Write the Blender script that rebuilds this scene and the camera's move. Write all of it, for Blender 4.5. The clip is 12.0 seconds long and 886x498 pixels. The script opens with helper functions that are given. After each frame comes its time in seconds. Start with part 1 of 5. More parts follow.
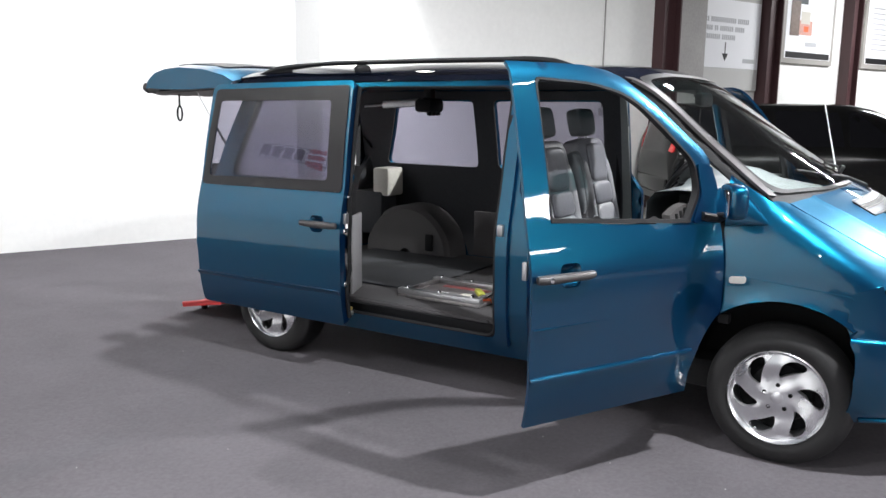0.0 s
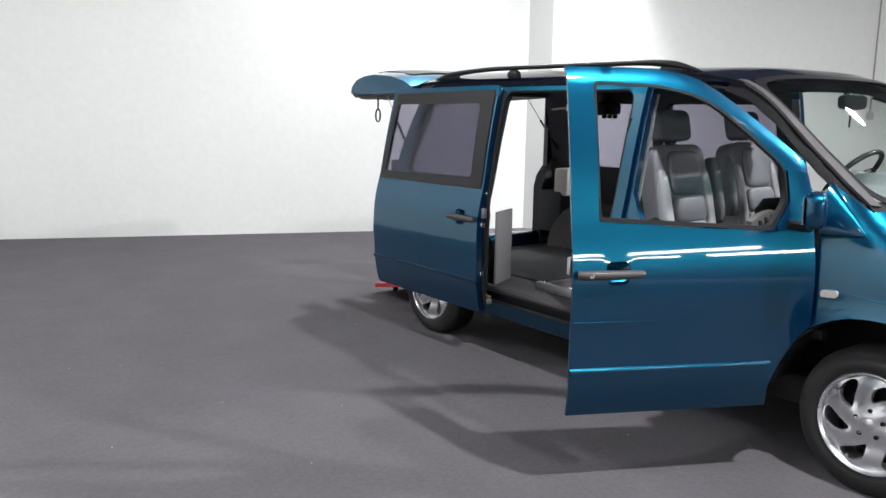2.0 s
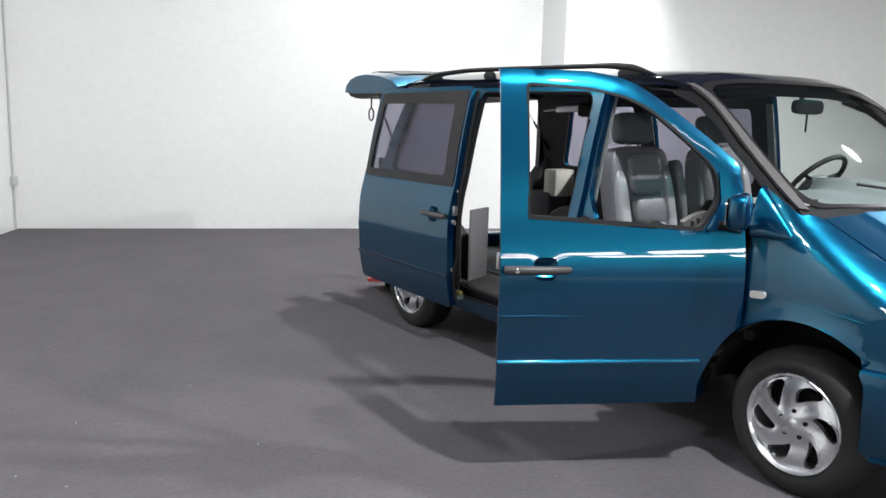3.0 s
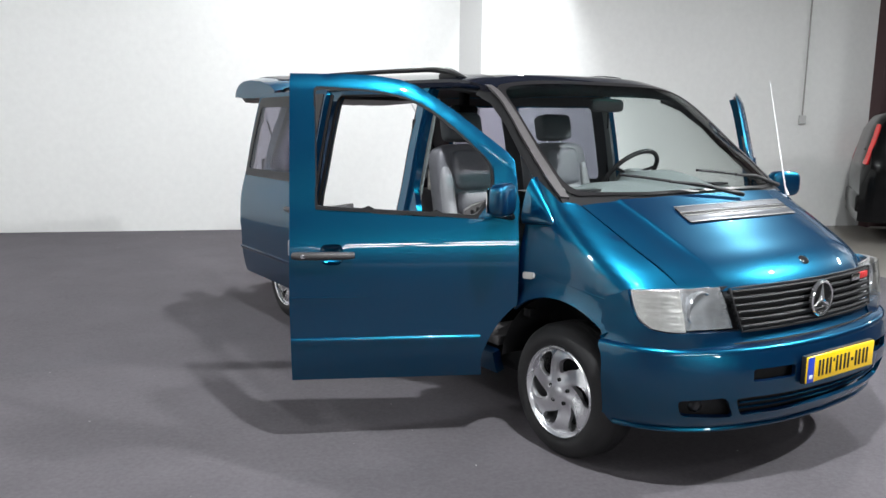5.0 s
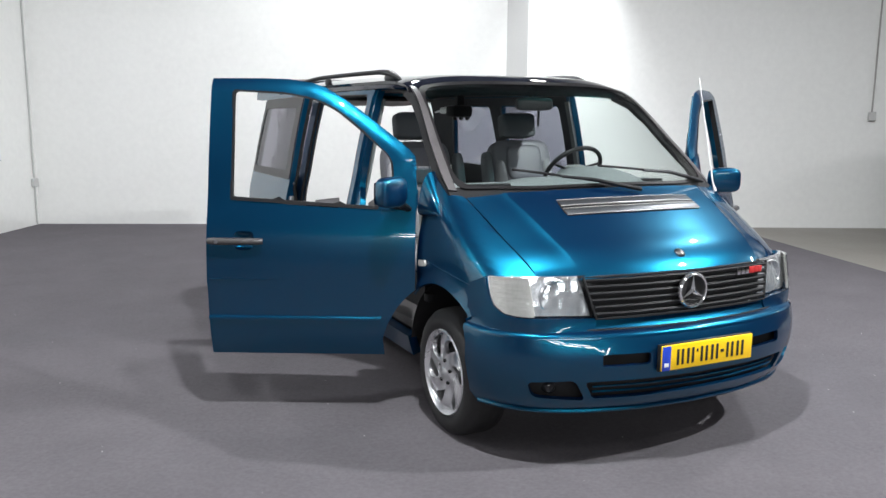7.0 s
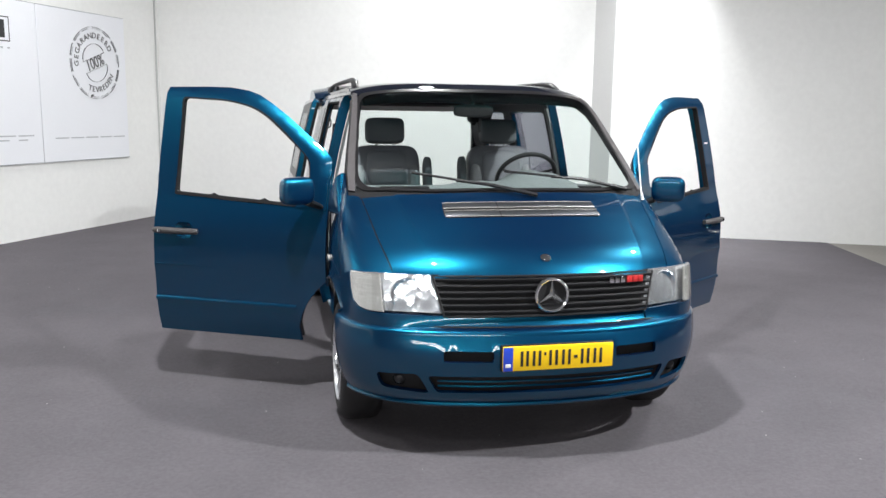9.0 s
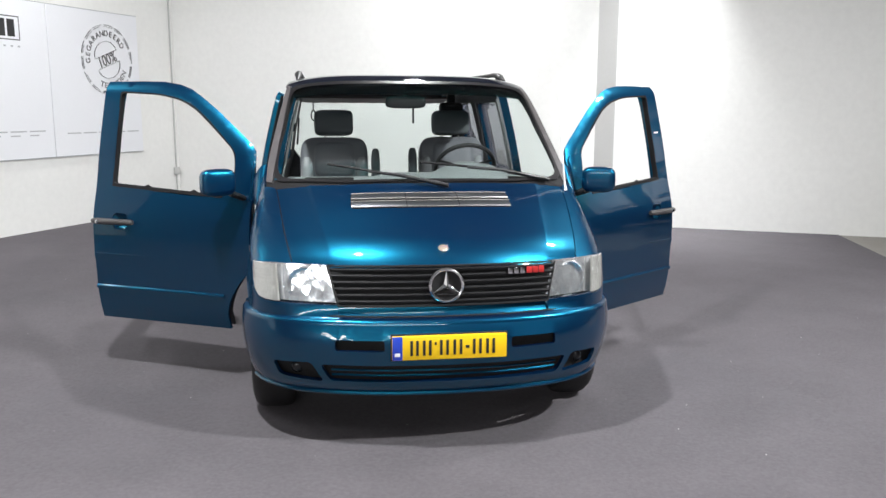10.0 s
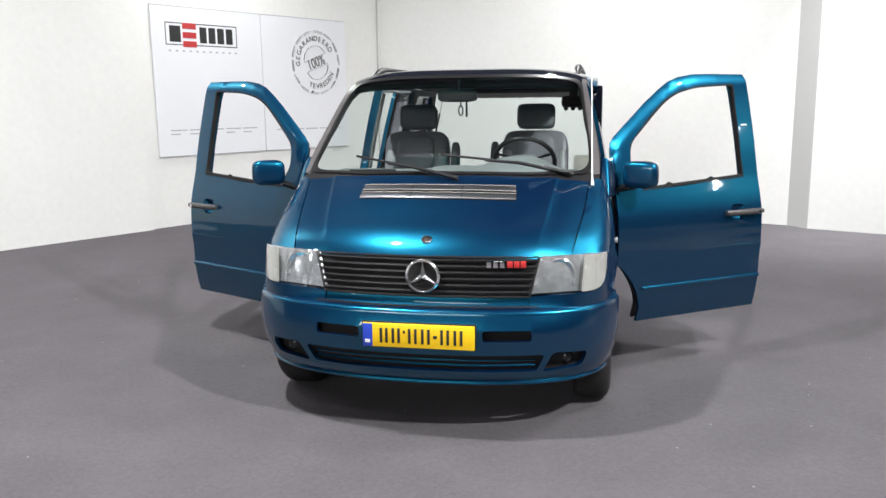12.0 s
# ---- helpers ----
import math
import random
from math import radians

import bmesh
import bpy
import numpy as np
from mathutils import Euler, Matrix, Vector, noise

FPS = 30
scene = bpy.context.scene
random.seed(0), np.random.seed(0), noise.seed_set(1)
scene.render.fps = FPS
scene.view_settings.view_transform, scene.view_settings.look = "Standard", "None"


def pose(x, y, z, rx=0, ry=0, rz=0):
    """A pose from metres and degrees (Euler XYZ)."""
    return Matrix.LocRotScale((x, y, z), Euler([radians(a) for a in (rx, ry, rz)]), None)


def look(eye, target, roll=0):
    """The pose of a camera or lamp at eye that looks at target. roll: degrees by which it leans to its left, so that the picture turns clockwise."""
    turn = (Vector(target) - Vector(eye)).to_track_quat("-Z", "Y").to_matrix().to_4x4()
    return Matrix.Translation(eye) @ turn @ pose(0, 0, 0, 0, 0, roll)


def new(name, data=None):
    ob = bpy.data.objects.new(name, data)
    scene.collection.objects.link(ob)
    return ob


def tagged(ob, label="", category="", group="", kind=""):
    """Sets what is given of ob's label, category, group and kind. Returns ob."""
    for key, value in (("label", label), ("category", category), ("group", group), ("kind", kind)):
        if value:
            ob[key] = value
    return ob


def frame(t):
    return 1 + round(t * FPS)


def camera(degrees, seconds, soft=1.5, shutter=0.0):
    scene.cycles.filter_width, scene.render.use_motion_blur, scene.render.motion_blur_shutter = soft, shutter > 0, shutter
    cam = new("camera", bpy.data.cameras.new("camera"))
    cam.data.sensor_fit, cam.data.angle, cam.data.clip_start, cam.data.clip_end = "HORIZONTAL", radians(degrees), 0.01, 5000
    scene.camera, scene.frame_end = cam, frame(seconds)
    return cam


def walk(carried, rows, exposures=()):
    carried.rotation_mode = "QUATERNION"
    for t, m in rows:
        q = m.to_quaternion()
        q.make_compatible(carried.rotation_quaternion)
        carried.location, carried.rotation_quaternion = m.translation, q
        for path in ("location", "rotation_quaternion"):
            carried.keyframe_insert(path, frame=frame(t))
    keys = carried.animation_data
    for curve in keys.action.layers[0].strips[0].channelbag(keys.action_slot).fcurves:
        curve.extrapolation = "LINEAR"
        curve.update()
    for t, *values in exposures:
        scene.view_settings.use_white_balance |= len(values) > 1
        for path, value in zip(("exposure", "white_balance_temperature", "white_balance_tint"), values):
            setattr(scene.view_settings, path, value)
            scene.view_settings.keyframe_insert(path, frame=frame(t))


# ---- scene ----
from mathutils.geometry import delaunay_2d_cdt

cam = camera(57.3, 12.0)
PATH = [
    (0, (-4.538, -0.533, 1.513), (-2.868, 0.514, 1.179), 0.8),
    (0.5, (-4.474, -0.77, 1.518), (-2.909, 0.434, 1.198), 0.8),
    (1, (-4.37, -0.993, 1.517), (-2.886, 0.309, 1.197), 0.6),
    (1.1, (-4.347, -1.031, 1.516), (-2.897, 0.287, 1.114), 1.7),
    (1.5, (-4.274, -1.196, 1.524), (-2.94, 0.254, 1.181), 0.8),
    (2, (-4.147, -1.408, 1.526), (-2.957, 0.163, 1.188), 0.9),
    (2.5, (-4.013, -1.593, 1.538), (-2.888, 0.024, 1.191), 1.2),
    (3, (-3.866, -1.776, 1.528), (-2.763, -0.143, 1.19), 1.7),
    (3.5, (-3.725, -1.962, 1.529), (-2.627, -0.325, 1.19), 1.4),
    (3.6, (-3.697, -2.007, 1.529), (-2.599, -0.37, 1.192), 1.6),
    (5.3, (-3.26, -2.668, 1.536), (-2.132, -1.05, 1.208), 0.9),
    (5.5, (-3.197, -2.75, 1.537), (-2.08, -1.124, 1.206), 1.1),
    (6, (-3.018, -2.964, 1.54), (-1.944, -1.311, 1.204), 0.7),
    (6.5, (-2.812, -3.168, 1.538), (-1.849, -1.447, 1.201), 0.6),
    (7, (-2.558, -3.364, 1.543), (-1.7, -1.588, 1.211), 0.5),
    (7.2, (-2.446, -3.438, 1.538), (-1.612, -1.65, 1.21), 0.8),
    (8.8, (-1.405, -4.015, 1.575), (-0.949, -2.096, 1.245), 0.3),
    (9, (-1.273, -4.065, 1.573), (-0.844, -2.14, 1.245), 0.9),
    (9.5, (-0.922, -4.161, 1.573), (-0.592, -2.218, 1.234), 0.4),
    (10, (-0.549, -4.225, 1.573), (-0.259, -2.277, 1.226), 0.3),
    (10.5, (-0.211, -4.279, 1.572), (-0.175, -2.308, 1.233), -0.1),
    (11, (0.147, -4.291, 1.564), (0.083, -2.324, 1.212), -0.2),
    (11.5, (0.489, -4.273, 1.563), (0.255, -2.318, 1.208), -0.1),
    (12, (0.795, -4.233, 1.553), (0.419, -2.301, 1.199), -0.6),
]
walk(cam, [(t, look(eye, target, roll)) for t, eye, target, roll in PATH], [(0.0, 0.48, 6560, 12), (1.5, 0.22, 6560, 11), (3.0, 0.07, 6540, 10), (6.0, 0.04, 6480, 10), (9.5, 0.05, 6640, 11), (12.0, 0.045, 6720, 11)])

# ---- world and lamps ----
world = bpy.data.worlds.new("hall_dark")
scene.world = world
world.use_nodes = True
world.node_tree.nodes["Background"].inputs[0].default_value = (0.75, 0.8, 0.9, 1)
world.node_tree.nodes["Background"].inputs[1].default_value = 0.01
scene.view_settings.exposure = 0.0
CEIL = 4.8
AIM = {(3.9, -3.0): (-0.9, 0.6, 0.0)}  # floods that are tilted, and the point they face
SPOTS = [  # x, y, watts and beam of the round ceiling floods, all out of view
    # (-3.7, 5.4), (-6.2, -1.8) and (-5.4, 1.4) are added fill for wall and floor
    (-1.55, -1.38, 288, 180), (4.15, 0.6, 200, 180), (3.55, 5.42, 42, 60), (-3.7, 5.4, 78, 180), (0.6, 5.0, 165, 180), (-6.2, -1.8, 30, 180),
    (3.9, -3.0, 218, 125), (-5.4, 1.4, 85, 140)]
TUBES = [  # x, y, turn, watts of the long ceiling tubes
    (-8.0, -13.2, 3, 180), (-5.2, -13.1, 3, 225), (-2.4, -12.9, 3, 225), (0.4, -12.8, 3, 225),
    (-6.6, -11.3, 3, 155), (-3.8, -11.2, 3, 155), (-1.0, -11.1, 3, 155),
    (-0.5, -4.6, 4, 20), (12.6, -0.9, -24, 310)]


# ---- materials ----
def mat(name, color, rough=0.5, metal=0.0, coat=0.0, vary=0.12, coarse=1.5, fine=60.0, bump=0.0, bump_scale=200.0, spec=0.5, rough_vary=0.08):
    m = bpy.data.materials.new(name)
    m.use_nodes = True
    nt = m.node_tree
    b = nt.nodes["Principled BSDF"]
    tc = nt.nodes.new("ShaderNodeTexCoord")
    n1, n2 = nt.nodes.new("ShaderNodeTexNoise"), nt.nodes.new("ShaderNodeTexNoise")
    n1.inputs["Scale"].default_value, n1.inputs["Detail"].default_value = coarse, 5
    n2.inputs["Scale"].default_value, n2.inputs["Detail"].default_value = fine, 3
    for n in (n1, n2):
        nt.links.new(tc.outputs["Object"], n.inputs["Vector"])
    add = nt.nodes.new("ShaderNodeMath")
    add.operation = "ADD"
    nt.links.new(n1.outputs["Fac"], add.inputs[0])
    nt.links.new(n2.outputs["Fac"], add.inputs[1])
    r = nt.nodes.new("ShaderNodeMapRange")
    r.inputs[1].default_value, r.inputs[2].default_value = 0.6, 1.4
    r.inputs[3].default_value, r.inputs[4].default_value = 1 - vary, 1 + vary
    nt.links.new(add.outputs[0], r.inputs[0])
    mul = nt.nodes.new("ShaderNodeVectorMath")
    mul.operation = "MULTIPLY"
    mul.inputs[0].default_value = color
    nt.links.new(r.outputs[0], mul.inputs[1])
    nt.links.new(mul.outputs[0], b.inputs["Base Color"])
    rr = nt.nodes.new("ShaderNodeMapRange")
    rr.inputs[1].default_value, rr.inputs[2].default_value = 0.3, 0.7
    rr.inputs[3].default_value, rr.inputs[4].default_value = max(0, rough - rough_vary), min(1, rough + rough_vary)
    nt.links.new(n1.outputs["Fac"], rr.inputs[0])
    nt.links.new(rr.outputs[0], b.inputs["Roughness"])
    b.inputs["Metallic"].default_value = metal
    b.inputs["Coat Weight"].default_value = coat
    b.inputs["Coat Roughness"].default_value = 0.03
    b.inputs["Specular IOR Level"].default_value = spec
    if bump:
        n3, bp = nt.nodes.new("ShaderNodeTexNoise"), nt.nodes.new("ShaderNodeBump")
        n3.inputs["Scale"].default_value, n3.inputs["Detail"].default_value = bump_scale, 4
        nt.links.new(tc.outputs["Object"], n3.inputs["Vector"])
        bp.inputs["Strength"].default_value, bp.inputs["Distance"].default_value = bump, 0.004
        nt.links.new(n3.outputs["Fac"], bp.inputs["Height"])
        nt.links.new(bp.outputs[0], b.inputs["Normal"])
    return m


def glass(name, tint, gloss=0.04, rough=0.0):
    m = bpy.data.materials.new(name)
    m.use_nodes = True
    nt = m.node_tree
    nt.nodes.remove(nt.nodes["Principled BSDF"])
    tr, gl, lw, mx, pw, rg = (nt.nodes.new("ShaderNode" + k) for k in ("BsdfTransparent", "BsdfGlossy", "LayerWeight", "MixShader", "Math", "MapRange"))
    tr.inputs[0].default_value = (*tint, 1)
    gl.inputs["Roughness"].default_value = rough
    lw.inputs[0].default_value = 0.5
    pw.operation, pw.inputs[1].default_value = "POWER", 5.0
    nt.links.new(lw.outputs["Facing"], pw.inputs[0])
    rg.inputs[3].default_value, rg.inputs[4].default_value = gloss, 1.0
    nt.links.new(pw.outputs[0], rg.inputs[0])
    nt.links.new(rg.outputs[0], mx.inputs[0])
    nt.links.new(tr.outputs[0], mx.inputs[1])
    nt.links.new(gl.outputs[0], mx.inputs[2])
    nt.links.new(mx.outputs[0], nt.nodes["Material Output"].inputs[0])
    return m


def glow(name, color, power):
    m = bpy.data.materials.new(name)
    m.use_nodes = True
    b = m.node_tree.nodes["Principled BSDF"]
    b.inputs["Emission Color"].default_value = (*color, 1)
    b.inputs["Emission Strength"].default_value = power
    return m


PAINT = mat("teal_metallic_paint", (0.002, 0.008, 0.042), 0.5, 0.0, 1.0, vary=0.05, fine=900, rough_vary=0.02, spec=0.0)
# blue and teal metal flakes over the navy ground coat, all under clear lacquer
pt = PAINT.node_tree
wave, dent = pt.nodes.new("ShaderNodeTexNoise"), pt.nodes.new("ShaderNodeBump")
wave.inputs["Scale"].default_value, wave.inputs["Detail"].default_value = 4.5, 1.0
dent.inputs["Strength"].default_value, dent.inputs["Distance"].default_value = 0.045, 0.005
pt.links.new(pt.nodes["Texture Coordinate"].outputs["Object"], wave.inputs["Vector"])
pt.links.new(wave.outputs["Fac"], dent.inputs["Height"])
pt.links.new(dent.outputs[0], pt.nodes["Principled BSDF"].inputs["Coat Normal"])
layer = pt.nodes["Principled BSDF"].outputs[0]
for color, rough, share in (((0.003, 0.073, 0.2, 1), 0.39, 0.335), ((0.009, 0.21, 0.28, 1), 0.31, 0.28)):
    flake, both = pt.nodes.new("ShaderNodeBsdfPrincipled"), pt.nodes.new("ShaderNodeMixShader")
    for key, value in (("Base Color", color), ("Metallic", 1.0), ("Roughness", rough), ("Coat Weight", 1.0), ("Coat Roughness", 0.02)):
        flake.inputs[key].default_value = value
    pt.links.new(dent.outputs[0], flake.inputs["Coat Normal"])
    both.inputs[0].default_value = share
    pt.links.new(layer, both.inputs[1])
    pt.links.new(flake.outputs[0], both.inputs[2])
    layer = both.outputs[0]
pt.links.new(layer, pt.nodes["Material Output"].inputs[0])
# body paint again, with the shaded look of roof and header in its colour
DARKENED_PAINT = mat("darkened_body_paint", (0.006, 0.008, 0.016), 0.4, 0.0, 1.0, vary=0.08, rough_vary=0.02, spec=0.0)
BLACK = mat("black_plastic", (0.012, 0.012, 0.013), 0.5, vary=0.2, spec=0.3, bump=0.15, bump_scale=500)
SATIN = mat("satin_black_plastic", (0.014, 0.014, 0.015), 0.42, vary=0.15, spec=0.3)
GRILLE = mat("black_grille_plastic", (0.009, 0.009, 0.01), 0.55, vary=0.15, spec=0.14)
HANDLE = mat("grey_handle_plastic", (0.06, 0.056, 0.056), 0.4, vary=0.12, spec=0.4, bump=0.1, bump_scale=500)
TRIM = mat("brown_grey_pillar_trim", (0.085, 0.078, 0.08), 0.34, vary=0.15, spec=0.5, bump=0.1, bump_scale=400)
RUBBER = mat("tyre_rubber", (0.013, 0.0125, 0.013), 0.7, vary=0.25, bump=0.3, bump_scale=300)
SEAL = mat("rubber_seal", (0.008, 0.008, 0.009), 0.6, vary=0.2, spec=0.25)
ALLOY = mat("silver_alloy", (0.72, 0.72, 0.74), 0.3, 0.85, 0.3, vary=0.06)
CHROME = mat("chrome", (0.85, 0.85, 0.87), 0.08, 1.0, vary=0.03, rough_vary=0.03)
DARK_GLOSS = mat("dark_lamp_glass", (0.02, 0.02, 0.022), 0.12, vary=0.1, spec=0.4)
VENT = mat("grey_vent_metal", (0.11, 0.115, 0.125), 0.36, 0.85, vary=0.1)
BRIGHT = mat("bright_satin_chrome", (0.95, 0.95, 0.96), 0.13, 0.95, vary=0.04)
DULL_METAL = mat("dull_metal", (0.45, 0.45, 0.46), 0.4, 0.9, vary=0.15)
VOID = mat("underbody_and_shade_black", (0.01, 0.01, 0.011), 0.85, vary=0.3)
LINER = mat("dark_headlining", (0.05, 0.052, 0.055), 0.9, vary=0.15, bump=0.2, bump_scale=350)
DASH = mat("grey_dashboard_plastic", (0.17, 0.188, 0.19), 0.55, vary=0.1, bump=0.15, bump_scale=500)
SEAT_DARK = mat("dark_seat_cloth", (0.105, 0.116, 0.126), 0.8, vary=0.2, fine=400, bump=0.35, bump_scale=600)
SEAT_MID = mat("grey_seat_leather", (0.15, 0.152, 0.172), 0.42, vary=0.1, bump=0.15, bump_scale=250)
# seat leather in a lighter tone, the light on bolsters included in the colour
SEAT_GREY = mat("lit_seat_leather", (0.25, 0.253, 0.268), 0.4, vary=0.08, bump=0.15, bump_scale=250)
FELT = mat("grey_felt_lining", (0.05, 0.047, 0.049), 0.95, vary=0.15, fine=250, bump=0.5, bump_scale=350)
LIGHT_FELT = mat("light_grey_felt", (0.26, 0.25, 0.26), 0.95, vary=0.12, fine=250, bump=0.4, bump_scale=350)
MID_FELT = mat("mid_grey_felt", (0.11, 0.104, 0.105), 0.95, vary=0.15, fine=250, bump=0.4, bump_scale=350)
DARK_PANEL = mat("charcoal_side_panel", (0.035, 0.037, 0.042), 0.75, vary=0.2, bump=0.2, bump_scale=300)
TAIL_LINING = mat("brown_grey_tailgate_lining", (0.075, 0.068, 0.068), 0.7, vary=0.12, bump=0.15, bump_scale=300)
CREAM = mat("cream_plastic", (0.55, 0.53, 0.47), 0.5, vary=0.08)
RED = mat("red_lacquer", (0.5, 0.03, 0.03), 0.4, vary=0.15)
ORANGE = mat("orange_plastic", (0.75, 0.13, 0.04), 0.45, vary=0.12)
YELLOW = mat("yellow_plate", (0.95, 0.6, 0.01), 0.35, vary=0.03)
PLATE_BLUE = mat("blue_plate_strip", (0.02, 0.06, 0.5), 0.35, vary=0.04)
INK = mat("black_print", (0.015, 0.015, 0.016), 0.5, vary=0.1)
STAMP_INK = mat("worn_black_print", (0.07, 0.07, 0.072), 0.55, vary=0.5, coarse=6, fine=40)
FADED_INK = mat("grey_print", (0.42, 0.43, 0.45), 0.6, vary=0.1)
WHITE_PRINT = mat("white_print", (0.8, 0.8, 0.8), 0.5, vary=0.03)
WALL = mat("white_wall_paint", (0.8, 0.8, 0.78), 0.75, vary=0.05, coarse=0.6, fine=14, bump=0.12, bump_scale=60)
DARK_WALL = mat("dark_grey_wall_paint", (0.1, 0.1, 0.11), 0.7, vary=0.06, coarse=0.7)


def coursed(m, way, strength):
    """Adds the faint relief of painted blocks, laid along a plan direction."""
    nt = m.node_tree
    dot, sep, com, brick, bp = (nt.nodes.new("ShaderNode" + k) for k in ("VectorMath", "SeparateXYZ", "CombineXYZ", "TexBrick", "Bump"))
    tc = nt.nodes["Texture Coordinate"]
    dot.operation, dot.inputs[1].default_value = "DOT_PRODUCT", (*way, 0)
    nt.links.new(tc.outputs["Object"], dot.inputs[0])
    nt.links.new(tc.outputs["Object"], sep.inputs[0])
    nt.links.new(dot.outputs["Value"], com.inputs[0])
    nt.links.new(sep.outputs["Z"], com.inputs[1])
    nt.links.new(com.outputs[0], brick.inputs["Vector"])
    brick.inputs["Scale"].default_value, brick.inputs["Mortar Size"].default_value = 1.0, 0.006
    brick.inputs["Brick Width"].default_value, brick.inputs["Row Height"].default_value = 0.44, 0.2
    brick.inputs["Color1"].default_value = brick.inputs["Color2"].default_value = (1, 1, 1, 1)
    brick.inputs["Mortar"].default_value = (0, 0, 0, 1)
    bp.inputs["Strength"].default_value, bp.inputs["Distance"].default_value = strength, 0.003
    nt.links.new(brick.outputs["Color"], bp.inputs["Height"])
    b = nt.nodes["Principled BSDF"]
    nt.links.new(b.inputs["Normal"].links[0].from_socket, bp.inputs["Normal"])
    nt.links.new(bp.outputs[0], b.inputs["Normal"])
    return m


WALL_BACK = coursed(mat("white_block_wall", (0.8, 0.8, 0.78), 0.75, vary=0.04, coarse=0.6, fine=14, bump=0.12, bump_scale=60), (0.924, -0.381), 0.16)
WALL_SIDE = coursed(mat("white_block_side_wall", (0.8, 0.8, 0.78), 0.75, vary=0.04, coarse=0.6, fine=14, bump=0.12, bump_scale=60), (0.407, 0.914), 0.16)
WALL_GREY = mat("pilaster_grey", (0.5, 0.5, 0.49), 0.7, vary=0.04, coarse=0.7, bump=0.1, bump_scale=60)
CEILING = mat("ceiling_boards", (0.1, 0.1, 0.11), 0.85, vary=0.08)
CARPET = mat("charcoal_carpet", (0.112, 0.103, 0.113), 0.95, vary=0.2, coarse=2.2, fine=55, bump=1.0, bump_scale=260, spec=0.2)
nt = CARPET.node_tree
vor, lt, mx = nt.nodes.new("ShaderNodeTexVoronoi"), nt.nodes.new("ShaderNodeMath"), nt.nodes.new("ShaderNodeMix")
vor.inputs["Scale"].default_value = 6
lt.operation, lt.inputs[1].default_value = "LESS_THAN", 0.022
nt.links.new(nt.nodes["Texture Coordinate"].outputs["Object"], vor.inputs["Vector"])
nt.links.new(vor.outputs["Distance"], lt.inputs[0])
mx.data_type = "RGBA"
mx.inputs["B"].default_value = (0.5, 0.49, 0.48, 1)
old_link = nt.nodes["Principled BSDF"].inputs["Base Color"].links[0]
nt.links.new(old_link.from_socket, mx.inputs["A"])
nt.links.new(lt.outputs[0], mx.inputs["Factor"])
nt.links.new(mx.outputs["Result"], nt.nodes["Principled BSDF"].inputs["Base Color"])
PIER = mat("grey_pier_concrete", (0.36, 0.35, 0.34), 0.7, vary=0.15, coarse=2, fine=30, bump=0.15, bump_scale=60)
CONCRETE = mat("pale_concrete", (0.2, 0.185, 0.165), 0.5, vary=0.15, coarse=1.1, fine=30, bump=0.1, bump_scale=80)
GIRDER = mat("oxide_red_girder", (0.05, 0.02, 0.022), 0.55, vary=0.2)
BOARD = mat("white_display_board", (0.79, 0.8, 0.83), 0.5, vary=0.02)
FRAME_GREY = mat("grey_frame", (0.3, 0.29, 0.27), 0.5, vary=0.1)
PRINT_ROSE, PRINT_BROWN = mat("rose_print", (0.55, 0.3, 0.25), 0.5, vary=0.25, fine=20), mat("brown_print", (0.16, 0.12, 0.1), 0.5, vary=0.35, fine=18)
BLACK_PAINT = mat("black_car_paint", (0.004, 0.004, 0.004), 0.14, 0.0, 0.0, vary=0.1, rough_vary=0.02, spec=0.22)
CAR_GLASS = mat("black_car_glass", (0.005, 0.005, 0.006), 0.1, vary=0.05, spec=0.12, rough_vary=0.02)
LENS = mat("headlamp_reflector", (0.74, 0.75, 0.77), 0.16, 0.75, vary=0.2, coarse=22, fine=55)
FLUTED = mat("fluted_indicator_lens", (0.46, 0.45, 0.43), 0.2, 0.25, 1.0, vary=0.12, coarse=14, fine=60)


def faceted(m, stretch, scale, strength, kind="ShaderNodeTexVoronoi"):
    """Moulded facets or flutes in a lamp."""
    nt = m.node_tree
    mp, tex, bp = nt.nodes.new("ShaderNodeMapping"), nt.nodes.new(kind), nt.nodes.new("ShaderNodeBump")
    mp.inputs["Scale"].default_value = stretch
    tex.inputs["Scale"].default_value = scale
    nt.links.new(nt.nodes["Texture Coordinate"].outputs["Object"], mp.inputs["Vector"])
    nt.links.new(mp.outputs[0], tex.inputs["Vector"])
    bp.inputs["Strength"].default_value, bp.inputs["Distance"].default_value = strength, 0.012
    nt.links.new(tex.outputs[0], bp.inputs["Height"])
    nt.links.new(bp.outputs[0], nt.nodes["Principled BSDF"].inputs["Normal"])


faceted(LENS, (1, 1, 0.5), 22, 0.4)
faceted(FLUTED, (0.2, 0.2, 1), 70, 0.12)
LENS_WHITE = mat("frosted_indicator_lens", (0.5, 0.49, 0.46), 0.25, 0.0, 1.0, vary=0.08, fine=60)
RED_LENS = mat("red_tail_lens", (0.65, 0.02, 0.02), 0.2, 0.0, 1.0, vary=0.08)
CLEAR = glass("clear_glass", (0.96, 0.97, 0.97))
SCREEN = glass("green_tinted_screen", (0.945, 0.985, 0.975), 0.05)
PRIVACY = glass("tinted_side_glass", (0.54, 0.53, 0.59))
FRIT = mat("black_glass_border", (0.014, 0.013, 0.014), 0.3, 0.0, 0.0, vary=0.05, rough_vary=0.02, spec=0.3)
LAMP_FACE = glow("lamp_face", (1.0, 0.97, 0.92), 30)

# ---- shape helpers ----
I4 = Matrix.Identity(4)
